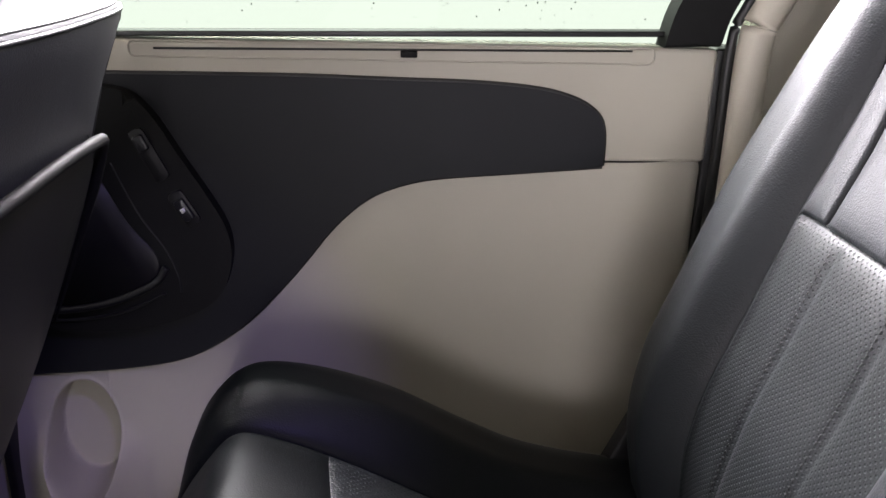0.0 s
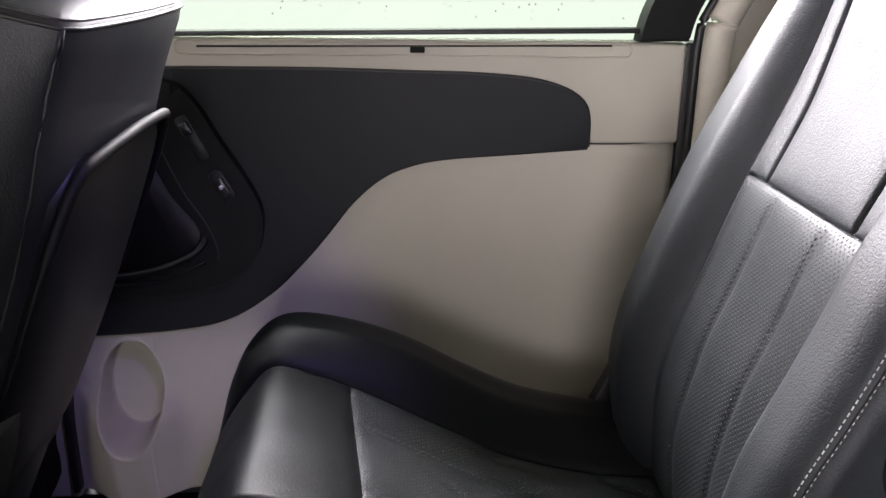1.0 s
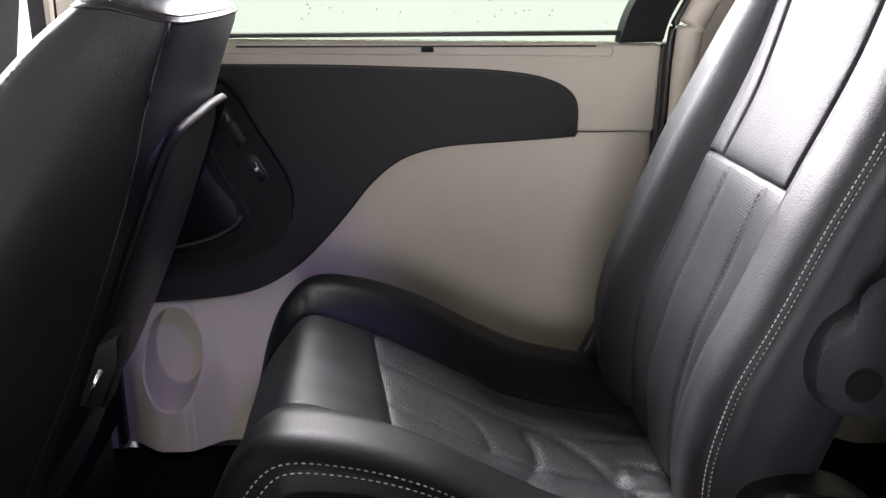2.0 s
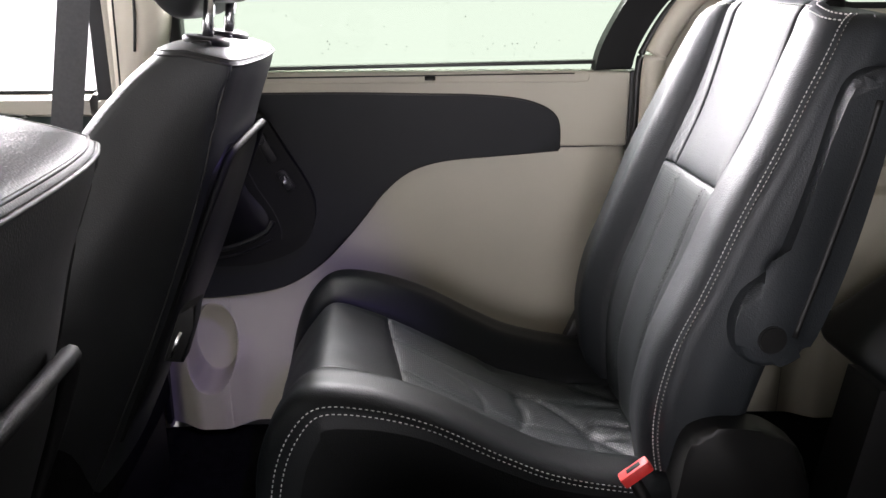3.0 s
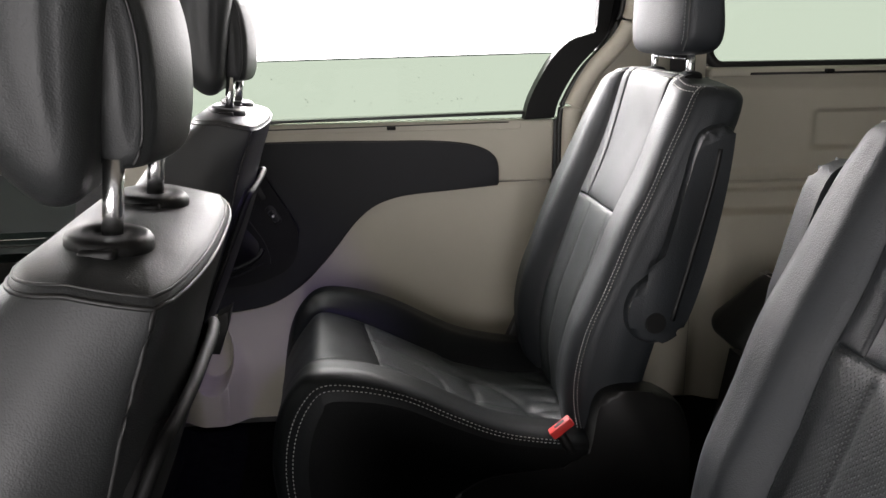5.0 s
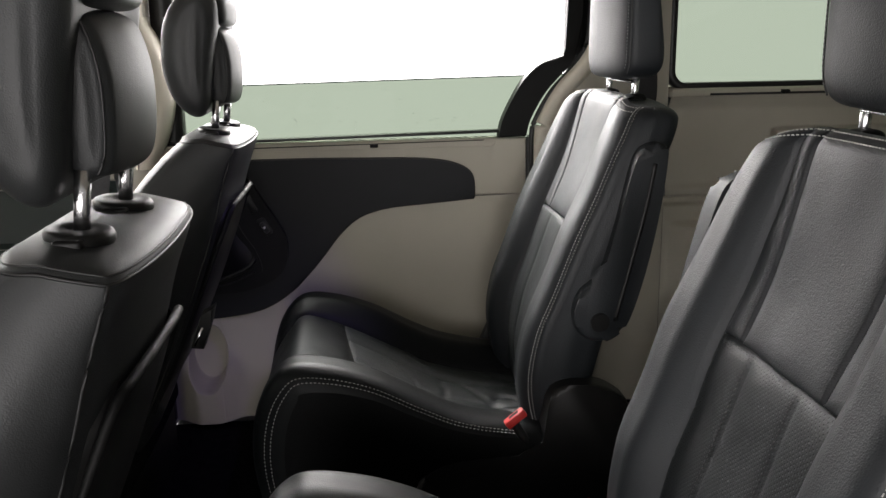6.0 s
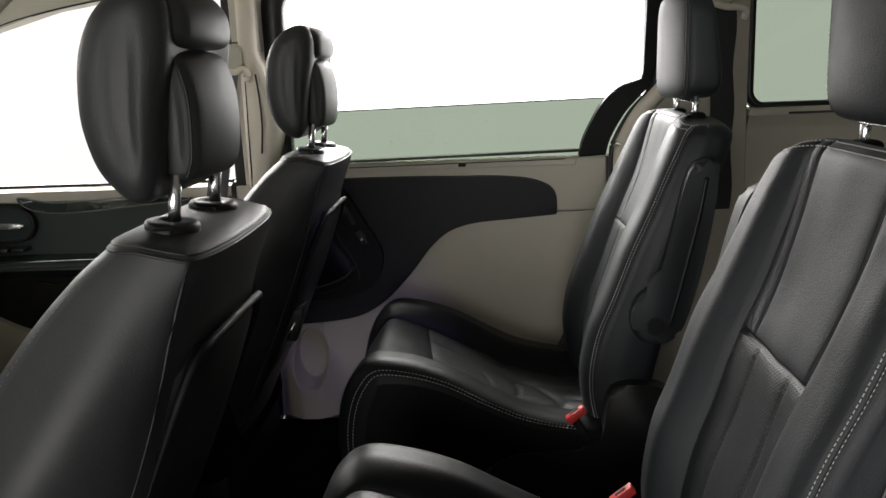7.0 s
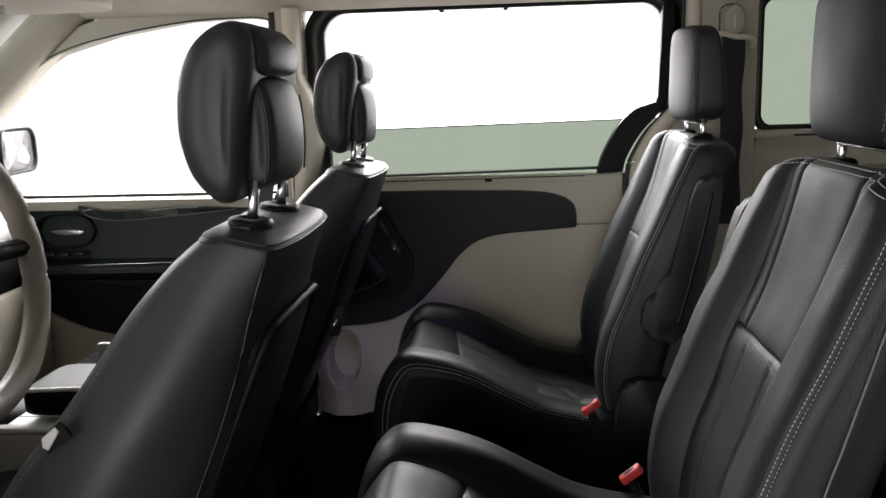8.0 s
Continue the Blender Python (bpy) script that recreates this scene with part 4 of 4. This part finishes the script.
    cov = [(0.10, 0.0), (0.115, 0.14), (0.135, 0.167), (0.174, 0.186), (0.25, 0.192), (0.308, 0.197), (0.324, 0.225), (0.333, 0.285), (0.350, 0.308), (0.385, 0.312), (0.44, 0.297), (0.475, 0.24), (0.485, 0.0)]
    cl = [(p.x + back_dx, p.y) for p in spline([(x, z, 0) for x, z in cov], 4)]
    ya, yb = cy - side * 0.243, cy - side * 0.20
    sharp(part("side_cover", prism(cl, ya, yb, 0.010, 3), PLASTIC, t), 50)
    yo = cy + side * 0.215
    sharp(part("recliner_cover", prism([(0.285 + dx, 0.20), (0.325 + dx, 0.29), (0.36 + dx, 0.31), (0.42 + dx, 0.20)], min(yo, yo + side * 0.02), max(yo, yo + side * 0.02), 0.004), PLASTIC, t))
    dx = back_dx
    outer = [(0.478, 0.715, 0.2115), (0.462, 0.675, 0.218), (0.443, 0.620, 0.2225), (0.412, 0.510, 0.2225), (0.396, 0.450, 0.220), (0.386, 0.38, 0.2165)]
    # pale tube along the side seam: the highlight on its panel edge, as colour
    part("side_seam_highlight", tube(spline([(x + dx, cy + side * (w_ + 0.0075), z) for x, z, w_ in outer], 6), 0.0013, 6), GREY_THREAD, t)
    # armrest, folded up
    arm_pts = [(0.505, 0.697), (0.478, 0.694), (0.459, 0.668), (0.436, 0.581), (0.413, 0.500), (0.381, 0.466), (0.370, 0.430), (0.380, 0.398), (0.407, 0.384), (0.438, 0.393), (0.459, 0.420), (0.483, 0.500), (0.502, 0.60), (0.510, 0.68)]
    al = [(p.x + dx + arm_shift * smooth(0.42, 0.56, p.y), p.y) for p in spline([(x, z, 0) for x, z in arm_pts], 4, True)]
    a0, a1 = cy - side * 0.246, cy - side * 0.212
    arm = part("armrest", prism(al, a0, a1, 0.012, 4), LEATHER, t, "folded up armrest")
    sharp(arm, 60)
    ridge = spline([(0.490 + dx, a0, 0.668), (0.478 + dx, a0, 0.60), (0.455 + dx, a0, 0.50), (0.435 + dx, a0, 0.42)], 6)
    part("armrest_ridge", tube([p + Vector((arm_shift * smooth(0.42, 0.56, p.z), side * 0.001, 0)) for p in ridge], 0.004, 6), PLASTIC, arm)
    btn = bmesh.new()
    bmesh.ops.create_cone(btn, cap_ends=True, segments=28, radius1=0.0155, radius2=0.0155, depth=0.006, matrix=Matrix.Translation((0.411 + dx, a0, 0.418)) @ Matrix.Rotation(radians(90), 4, "X"))
    bmesh.ops.bevel(btn, geom=[e for e in btn.edges if len(e.link_faces) == 2 and any(len(f.verts) > 4 for f in e.link_faces)], offset=0.0015, segments=2, affect="EDGES")
    sharp(part("pivot_button", btn, PLASTIC, arm))
    # headrest on two short posts, thicker at its foot
    def lean(p):
        f = 0.463 + dx
        return Vector((f + (p.x - f) * (1 - 0.30 * smooth(0.79, 0.99, p.z)) + 0.02 * (p.z - 0.87) + 0.016 * ((p.y - cy) / 0.12) ** 2, p.y, p.z))
    hr = part("headrest", pillow(0.463 + dx, 0.540 + dx, cy - 0.122, cy + 0.122, 0.786, 0.970, 5.5, 72, 48, lean), LEATHER, t, "black leather headrest")
    hth = bmesh.new()
    for s in (-1, 1):
        path = spline([(0.4735, 0.105, 0.795), (0.4710, 0.117, 0.815), (0.4700, 0.1195, 0.85), (0.4700, 0.1195, 0.91), (0.4710, 0.117, 0.945), (0.4735, 0.105, 0.961)], 10)
        part("headrest_seam", tube([lean(Vector((v.x + dx, cy + s * v.y, v.z))) for v in path], 0.0012, 6), THREAD_DARK, hr)
        line = [lean(Vector((v.x + dx - 0.0030, cy + s * (v.y - 0.006), v.z))) for v in path[6:-6]]
        stitches(hth, line, [Vector((-0.95, s * 0.3, 0)).normalized()] * len(line), dash=0.0036, gap=0.0018, wide=0.0008, proud=0.0003)
    tagged(part("headrest_stitching", hth, GREY_THREAD, hr), kind="stuff")
    head_posts(t, 0.508 + dx, cy, 0.740, 0.80, 0.150, 0.05, 0.0058, bezels=False)
    bar = part("post_bar", box(0.503 + dx, 0.517 + dx, cy - 0.073, cy + 0.073, 0.7795, 0.7835, 0.0012), MATT, t)
    for x in (0.503, 0.517):
        part("bar_edge", tube([(x + dx, cy - 0.072, 0.7815), (x + dx, cy + 0.072, 0.7815)], 0.0019, 8), CHROME, bar)
    for s in (-1, 1):
        part("post_mount", pillow(0.492 + dx, 0.528 + dx, cy + s * 0.075 - 0.016, cy + s * 0.075 + 0.016, 0.745, 0.7635, 3.0, 20, 12), MATT, t)
    # buckle on its stalk
    yb = cy - side * 0.238
    d = Vector((0.034, 0, 0.027)).normalized()
    mb = Matrix.Translation((0.278 + dx, yb, 0.259)) @ Matrix.Rotation(-math.atan2(d.z, d.x), 4, "Y")
    b = box(-0.019, 0.019, -0.008, 0.008, -0.007, 0.007, 0.0025)
    bmesh.ops.transform(b, matrix=mb, verts=b.verts)
    bk = part("buckle", b, RED, t, "red seat belt buckle")
    sharp(bk)
    b = box(-0.008, 0.010, -0.004, 0.003, 0.004, 0.0076, 0.0006)
    bmesh.ops.transform(b, matrix=mb, verts=b.verts)
    part("buckle_slot", b, MATT, bk)
    part("buckle_stalk", tube([(0.276 + dx, yb, 0.251), (0.305 + dx, yb + side * 0.012, 0.20), (0.33 + dx, yb + side * 0.025, 0.15)], 0.008, 8), MATT, t)
    return t


captain_chair(0.418, 1, 0.0, "black leather second row chair with pale stitching beside the closed door")
captain_chair(-0.346, -1, 0.035, "black leather second row chair with pale stitching by the open doorway", -0.036)


def front_seat(cy, shift, label, cushion_top, latched):
    """A front seat seen from behind: a narrow flat rear face, bulging sides, and a flat top panel inside welted seams."""
    t = thing("front_seat", label, "car seat", "front seats")
    rear = [(0.18, -0.330), (0.30, -0.276), (0.42, -0.222), (0.50, -0.190), (0.575, -0.163), (0.64, -0.144), (0.70, -0.125)]
    front = [(0.18, -0.525), (0.36, -0.468), (0.453, -0.420), (0.522, -0.366), (0.565, -0.335), (0.635, -0.287), (0.68, -0.246), (0.706, -0.214)]
    wide = [(0.18, 0.238), (0.30, 0.238), (0.42, 0.231), (0.50, 0.216), (0.56, 0.198), (0.62, 0.174), (0.66, 0.159), (0.69, 0.150), (0.704, 0.146)]
    edge = 0.146

    def ring(z):
        """Half a cross section, from the middle of the rear face round the side to the middle of the front."""
        xr, xf, w = lerp(rear, z), lerp(front, z), lerp(wide, z)
        drop = smooth(0.60, 0.70, z)
        pts = [(xr + 0.010 * (1 - (k / 8) ** 2) - 0.006 * (k / 8) ** 6, edge * k / 8) for k in range(9)]
        for k in range(1, 15):
            u = k / 14
            x = xr - 0.004 + (xf + 0.03 - xr) * u
            pts.append((x, edge + (w - edge) * math.sin(math.pi / 2 * min(1, u / 0.62)) ** 0.75 + 0.004 * math.sin(math.pi * u)))
        for k in range(1, 8):
            a = radians(90 * k / 7)
            pts.append((xf + 0.03 - 0.03 * math.sin(a), w - 0.045 * (1 - math.cos(a))))
        w2 = w - 0.045
        for k in range(1, 9):
            v = 1 - k / 8
            pts.append((xf + 0.05 * (1 - drop) * (1 - smooth(0.45, 0.95, v)), w2 * v))
        return pts

    def tilt(x, z):
        """The top of the sides rises a little from the rear seam to the front."""
        return z + smooth(0.62, 0.704, z) * (0.012 * min(1, max(0, (-0.125 - x) / 0.05)) - 0.010)

    zs, _ = columns([0.18, 0.62, 0.704], 0.012)
    rows = []
    for z in zs:
        half = ring(z)
        full = [(x, y) for x, y in half] + [(x, -y) for x, y in reversed(half[1:-1])]
        rows.append([Vector((x + shift + 0.0015 * noise.noise(Vector((y * 14, z * 12, cy))), cy + y, tilt(x, z))) for x, y in full])
    part("cover", sheet(rows, closed=True), LEATHER_SMOOTH, t)
    # top panel, crowned, its edge rolled over into the welt
    ring_top, n = rows[-1], len(rows[-1])
    mid = sum(ring_top, Vector()) / n
    top_rows = []
    for f, up in ((1.0, -0.002), (0.985, 0.002), (0.95, 0.0052), (0.88, 0.008), (0.72, 0.0115), (0.5, 0.0140), (0.25, 0.0150), (0.03, 0.0152)):
        top_rows.append([mid.lerp(v, f) + Vector((0, 0, up)) for v in ring_top])
    part("top_panel", sheet(top_rows, closed=True, caps=True), LEATHER_SMOOTH, t)
    part("top_welt", tube(ring_top, 0.0016, 6, True), RUBBER, t)
    th = bmesh.new()
    part("top_seam", tube([mid.lerp(v, 0.955) + Vector((0, 0, 0.0046)) for v in ring_top], 0.0011, 6, True), RUBBER, t)
    for j in (8, n - 8):
        part("corner_welt", tube([r[j] for r in rows], 0.0016, 8), RUBBER, t)
    for j in (24, n - 24):
        stitches(th, [r[j] for r in rows[2:-2]], [Vector((-0.3, 1 if j == 24 else -1, 0)).normalized()] * (len(rows) - 4), wide=0.0009, proud=0.0009)
    tagged(part("stitching", th, GREY_THREAD, t, "grey stitching"), kind="stuff")
    # map pocket on the rear face, its rolled lip turning down at both ends
    pk = []
    for i in range(29):
        z = 0.25 + 0.355 * i / 28
        hw = 0.128 - 0.03 * smooth(0.575, 0.606, z)
        xr = lerp(rear, z) + shift
        row = [Vector((xr + 0.004 + 0.013 * (1 - (k / 9) ** 4) * smooth(0.25, 0.32, z), cy + hw * k / 9, z)) for k in range(-9, 10)]
        pk.append([row[0] - Vector((0.025, 0, 0))] + row + [row[-1] - Vector((0.025, 0, 0))])
    pocket = part("map_pocket", sheet(pk), PLASTIC, t, "black map pocket")
    lip = [(0.137, 0.43), (0.134, 0.51), (0.127, 0.560), (0.113, 0.594), (0.085, 0.603), (0.04, 0.607), (0, 0.608)]
    lip = lip + [(-y, z) for y, z in reversed(lip[:-1])]
    line = spline([(lerp(rear, z) + shift + 0.006 + 0.014 * (1 - (abs(y) / 0.14) ** 3), cy + y, z) for y, z in lip], 6)
    part("pocket_lip", tube(line, lambda u: 0.0048 * min(1, 0.2 + 5 * min(u, 1 - u)), 8), MATT, pocket)
    # headrest: a deep front pad whose top folds back over a narrower rear pad
    def prof(points, n=6):
        return [(p.x + shift, p.z) for p in spline([(x, 0, z) for x, z in points], n, True)]
    egg = prof(((-0.248, 0.835), (-0.242, 0.882), (-0.224, 0.918), (-0.194, 0.940), (-0.166, 0.942), (-0.152, 0.920), (-0.152, 0.885), (-0.160, 0.844), (-0.167, 0.800), (-0.173, 0.760), (-0.186, 0.741), (-0.208, 0.742), (-0.233, 0.768), (-0.245, 0.802)))
    hr = part("headrest", roll(egg, cy, 0.116, 0.030, 0.004, 9, -0.010), LEATHER_SMOOTH, t, "black leather headrest of two pads")
    fold = prof(((-0.200, 0.932), (-0.176, 0.942), (-0.152, 0.938), (-0.136, 0.925), (-0.131, 0.905), (-0.134, 0.888), (-0.146, 0.882), (-0.160, 0.886), (-0.176, 0.900)), 5)
    part("headrest_fold", roll(fold, cy, 0.080, 0.018, 0.004, 8, 0.006), LEATHER_SMOOTH, hr)
    back = prof(((-0.178, 0.800), (-0.176, 0.770), (-0.164, 0.758), (-0.146, 0.757), (-0.135, 0.764), (-0.129, 0.795), (-0.129, 0.835), (-0.136, 0.866), (-0.146, 0.880), (-0.160, 0.880), (-0.170, 0.850)), 5)
    pad = part("rear_pad", roll(back, cy, 0.076, 0.012, 0.003, 6, 0.006), LEATHER_SMOOTH, hr)
    for s in (-1, 1):
        line = [Vector((x + shift, cy + s * 0.0745, z)) for x, z in ((-0.150, 0.762), (-0.1435, 0.78), (-0.1415, 0.83), (-0.147, 0.862), (-0.153, 0.876))]
        part("pad_piping", tube(spline(line, 8), 0.0013, 6), RUBBER, pad)
        line = [Vector((x + shift, cy + s * y, z)) for x, y, z in ((-0.188, 0.078, 0.938), (-0.170, 0.0795, 0.918), (-0.157, 0.080, 0.897))]
        part("fold_piping", tube(spline(line, 8), 0.0012, 6), RUBBER, hr)
    head_posts(t, -0.168 + shift, cy - 0.01, 0.712, 0.766, 0.126, 0.12)
    if latched:
        latch = part("recliner_latch", prism([(-0.226, 0.402), (-0.206, 0.400), (-0.192, 0.440), (-0.186, 0.466), (-0.206, 0.455)], cy - 0.236, cy - 0.206, 0.003), PLASTIC, t)
        sharp(latch)
        part("latch_pin", tube([(-0.218, cy - 0.238, 0.408), (-0.204, cy - 0.238, 0.436)], 0.0022, 6), CHROME, latch)
    # cushion, rails and base
    cut = [(p.x, p.z + cushion_top) for p in spline([(x, 0, z) for x, z in ((-0.36, -0.04), (-0.50, -0.005), (-0.66, 0.0), (-0.755, -0.022), (-0.835, -0.068), (-0.872, -0.115), (-0.870, -0.20), (-0.80, -0.24), (-0.40, -0.24), (-0.35, -0.16))], 6, True)]
    # leather cushion given carpet black: its shade is put into the colour
    part("cushion", roll(cut, cy, 0.245, 0.045, 0.004, 8), CARPET, t)
    sharp(part("seat_base", box(-0.80, -0.36, cy - 0.2, cy + 0.2, 0.0, 0.17, 0.01), MATT, t))
    return t


front_seat(0.42, -0.022, "black leather front passenger seat with chrome headrest posts", 0.352, True)
driver_seat = front_seat(-0.350, 0.0, "black leather driver seat with chrome headrest posts", 0.28, False)
tag = prism([(-0.352, 0.522), (-0.337, 0.534), (-0.333, 0.529), (-0.346, 0.509), (-0.352, 0.512)], -0.5895, -0.5855, 0.001)
part("airbag_tag", tag, WHITE, driver_seat, "small white cloth tag")
backing = prism([(-0.348, 0.504), (-0.321, 0.524), (-0.332, 0.540), (-0.354, 0.520)], -0.5875, -0.583, 0.001)
part("tag_backing", backing, MATT, driver_seat)

# ---- third row cushion ----
third = thing("rear_bench", "black leather third row seat cushion with pale piping", "car seat")
bench = [(p.x, p.z) for p in spline([(x, 0, z) for x, z in ((0.706, 0.236), (0.724, 0.262), (0.765, 0.302), (0.806, 0.338), (0.845, 0.345), (0.92, 0.334), (1.15, 0.340), (1.24, 0.31), (1.22, 0.21), (1.00, 0.185), (0.80, 0.190), (0.725, 0.212))], 6, True)]
part("cushion", roll(bench, 0.04, 0.62, 0.05, 0.003, 8), LEATHER_SHADED, third)
bth = bmesh.new()
for dxx, dz in ((0.0, 0.0), (0.012, 0.0028)):
    edge = spline([(0.812 + dxx, y, z + dz) for y, z in ((-0.55, 0.330), (-0.50, 0.3415), (0, 0.343), (0.58, 0.3415), (0.63, 0.330))], 24)
    stitches(bth, edge, [Vector((-0.4, 0, 0.9)).normalized()] * len(edge), wide=0.0014, proud=0.0012)
tagged(part("stitching", bth, THREAD, third, "pale contrast stitching"), kind="stuff")
for y in (-0.42, 0.46):
    sharp(part("leg", prism([(0.690, 0.235), (0.655, 0.0), (0.80, 0.0), (0.80, 0.215)], y - 0.05, y + 0.04, 0.006), MATT, third))

# ---- belts ----
belt = tagged(part("seat_belt", sheet([[(0.640 + 0.003 * math.sin(k), 0.762, 0.97 - 0.0285 * k), (0.668, 0.758, 0.97 - 0.0285 * k), (0.694 + 0.003 * math.sin(k), 0.762, 0.97 - 0.0285 * k)] for k in range(17)]), WEBBING), "black seat belt webbing hanging on the rear pillar", "seat belt")
part("belt_guide", tube(spline([(0.630, 0.760, 0.952), (0.628, 0.752, 0.966), (0.640, 0.748, 0.974), (0.668, 0.746, 0.966), (0.698, 0.748, 0.964), (0.712, 0.752, 0.955), (0.710, 0.760, 0.940)], 6), 0.0075, 10), BEIGE_PALE, belt, "pale belt guide")
slider = part("height_slider", prism(round_rect(0.645, 0.690, 0.972, 1.040, 0.018, 7), 0.756, 0.795, 0.008, 4), BEIGE, belt)
sharp(slider, 50)
part("slider_tab", box(0.664, 0.671, 0.750, 0.760, 0.985, 1.018, 0.002), BEIGE_PALE, slider)
part("slider_rim", tube([(x, 0.793, z) for x, z in round_rect(0.641, 0.694, 0.968, 1.044, 0.02, 7)], 0.002, 6, True), RUBBER, slider)
belt2 = tagged(part("seat_belt", sheet([[(-0.418 - 0.15 * k / 30 * 0.9, 0.735, 0.90 - 0.025 * k), (-0.445 - 0.15 * k / 30 * 0.9, 0.732, 0.90 - 0.025 * k), (-0.468 - 0.15 * k / 30 * 0.9, 0.735, 0.90 - 0.025 * k)] for k in range(31)]), WEBBING_GREY), "grey seat belt webbing hanging by the front door pillar", "seat belt")
part("belt_guide", tube(spline([(-0.470, 0.736, 0.862), (-0.455, 0.728, 0.868), (-0.430, 0.726, 0.866), (-0.412, 0.727, 0.872), (-0.402, 0.730, 0.862), (-0.406, 0.734, 0.845)], 6), 0.0075, 10), BEIGE_PALE, belt2, "pale belt guide")
front_slider = part("height_slider", prism(round_rect(-0.455, -0.415, 0.868, 0.928, 0.016, 7), 0.732, 0.760, 0.007, 4), BEIGE, belt2)
sharp(front_slider, 50)
part("slider_rim", tube([(x, 0.758, z) for x, z in round_rect(-0.459, -0.411, 0.864, 0.932, 0.018, 7)], 0.002, 6, True), RUBBER, front_slider)

# ---- steering wheel ----
wheel = thing("steering_wheel", "steering wheel with a taupe leather rim", "steering wheel")
wc, wr, wt = Vector((-0.597, -0.350, 0.648)), 0.190, radians(10)
ty, tz = Vector((0, 1, 0)), Vector((-math.sin(wt), 0, math.cos(wt)))
part("rim", tube([wc + wr * (math.cos(a) * ty + math.sin(a) * tz) for a in [2 * math.pi * k / 64 for k in range(64)]], 0.019, 14, True), RIM, wheel)
for a in (0, 180, 270):
    d = math.cos(radians(a)) * ty + math.sin(radians(a)) * tz
    part("spoke", tube([wc + d * 0.05 + Vector((-0.03, 0, 0)), wc + d * 0.12 + Vector((-0.02, 0, 0)), wc + d * 0.185], 0.014, 8), PLASTIC, wheel)
part("hub", pillow(-0.635, -0.57, -0.415, -0.285, 0.585, 0.715, 4), PLASTIC, wheel)
part("column", tube([(-0.60, -0.35, 0.645), (-1.14, -0.35, 0.46)], 0.05, 16), PLASTIC, wheel)

# ---- centre console ----
console = thing("center_console", "beige center console with a black padded lid", "console")
sharp(part("console_body", box(-1.08, -0.585, -0.095, 0.085, 0.225, 0.318, 0.010, 3), BEIGE, console))
sharp(part("console_foot", box(-1.08, -0.585, -0.085, 0.075, 0.0, 0.228, 0.006), MATT, console))
sharp(part("tray_rim", prism(round_rect(-0.90, -0.59, 0.3185, 0.3285, 0.003, 2), -0.097, 0.087, 0.003), WHITE, console, "pale tray rim"))
part("tray", box(-0.88, -0.72, -0.080, 0.070, 0.3286, 0.3292, 0), MATT, console)
part("lid", pillow(-0.70, -0.545, -0.078, 0.08, 0.338, 0.388, 6, 40, 16), LEATHER_DEEP_SHADE, console, "black padded lid")
part("lid_piping", tube([(-0.697, -0.079, 0.343), (-0.62, -0.081, 0.343), (-0.545, -0.079, 0.343)], 0.0012, 6), THREAD, console)
part("lid_trim", tube([(-0.695, -0.074, 0.386), (-0.545, -0.074, 0.390)], 0.004, 6), WHITE, console)
part("lever", tube([(-0.80, -0.05, 0.352), (-0.74, -0.05, 0.366), (-0.695, -0.05, 0.372)], 0.0065, 8), CHROME, console)
front_buckle = tagged(sharp(part("buckle", box(-0.645, -0.615, 0.098, 0.116, 0.385, 0.415, 0.006, 3), STEEL)), "silver grey seat belt buckle beside the front seat", "buckle")
part("buckle_stalk", tube([(-0.625, 0.107, 0.39), (-0.59, 0.112, 0.25)], 0.008, 8), MATT, front_buckle)
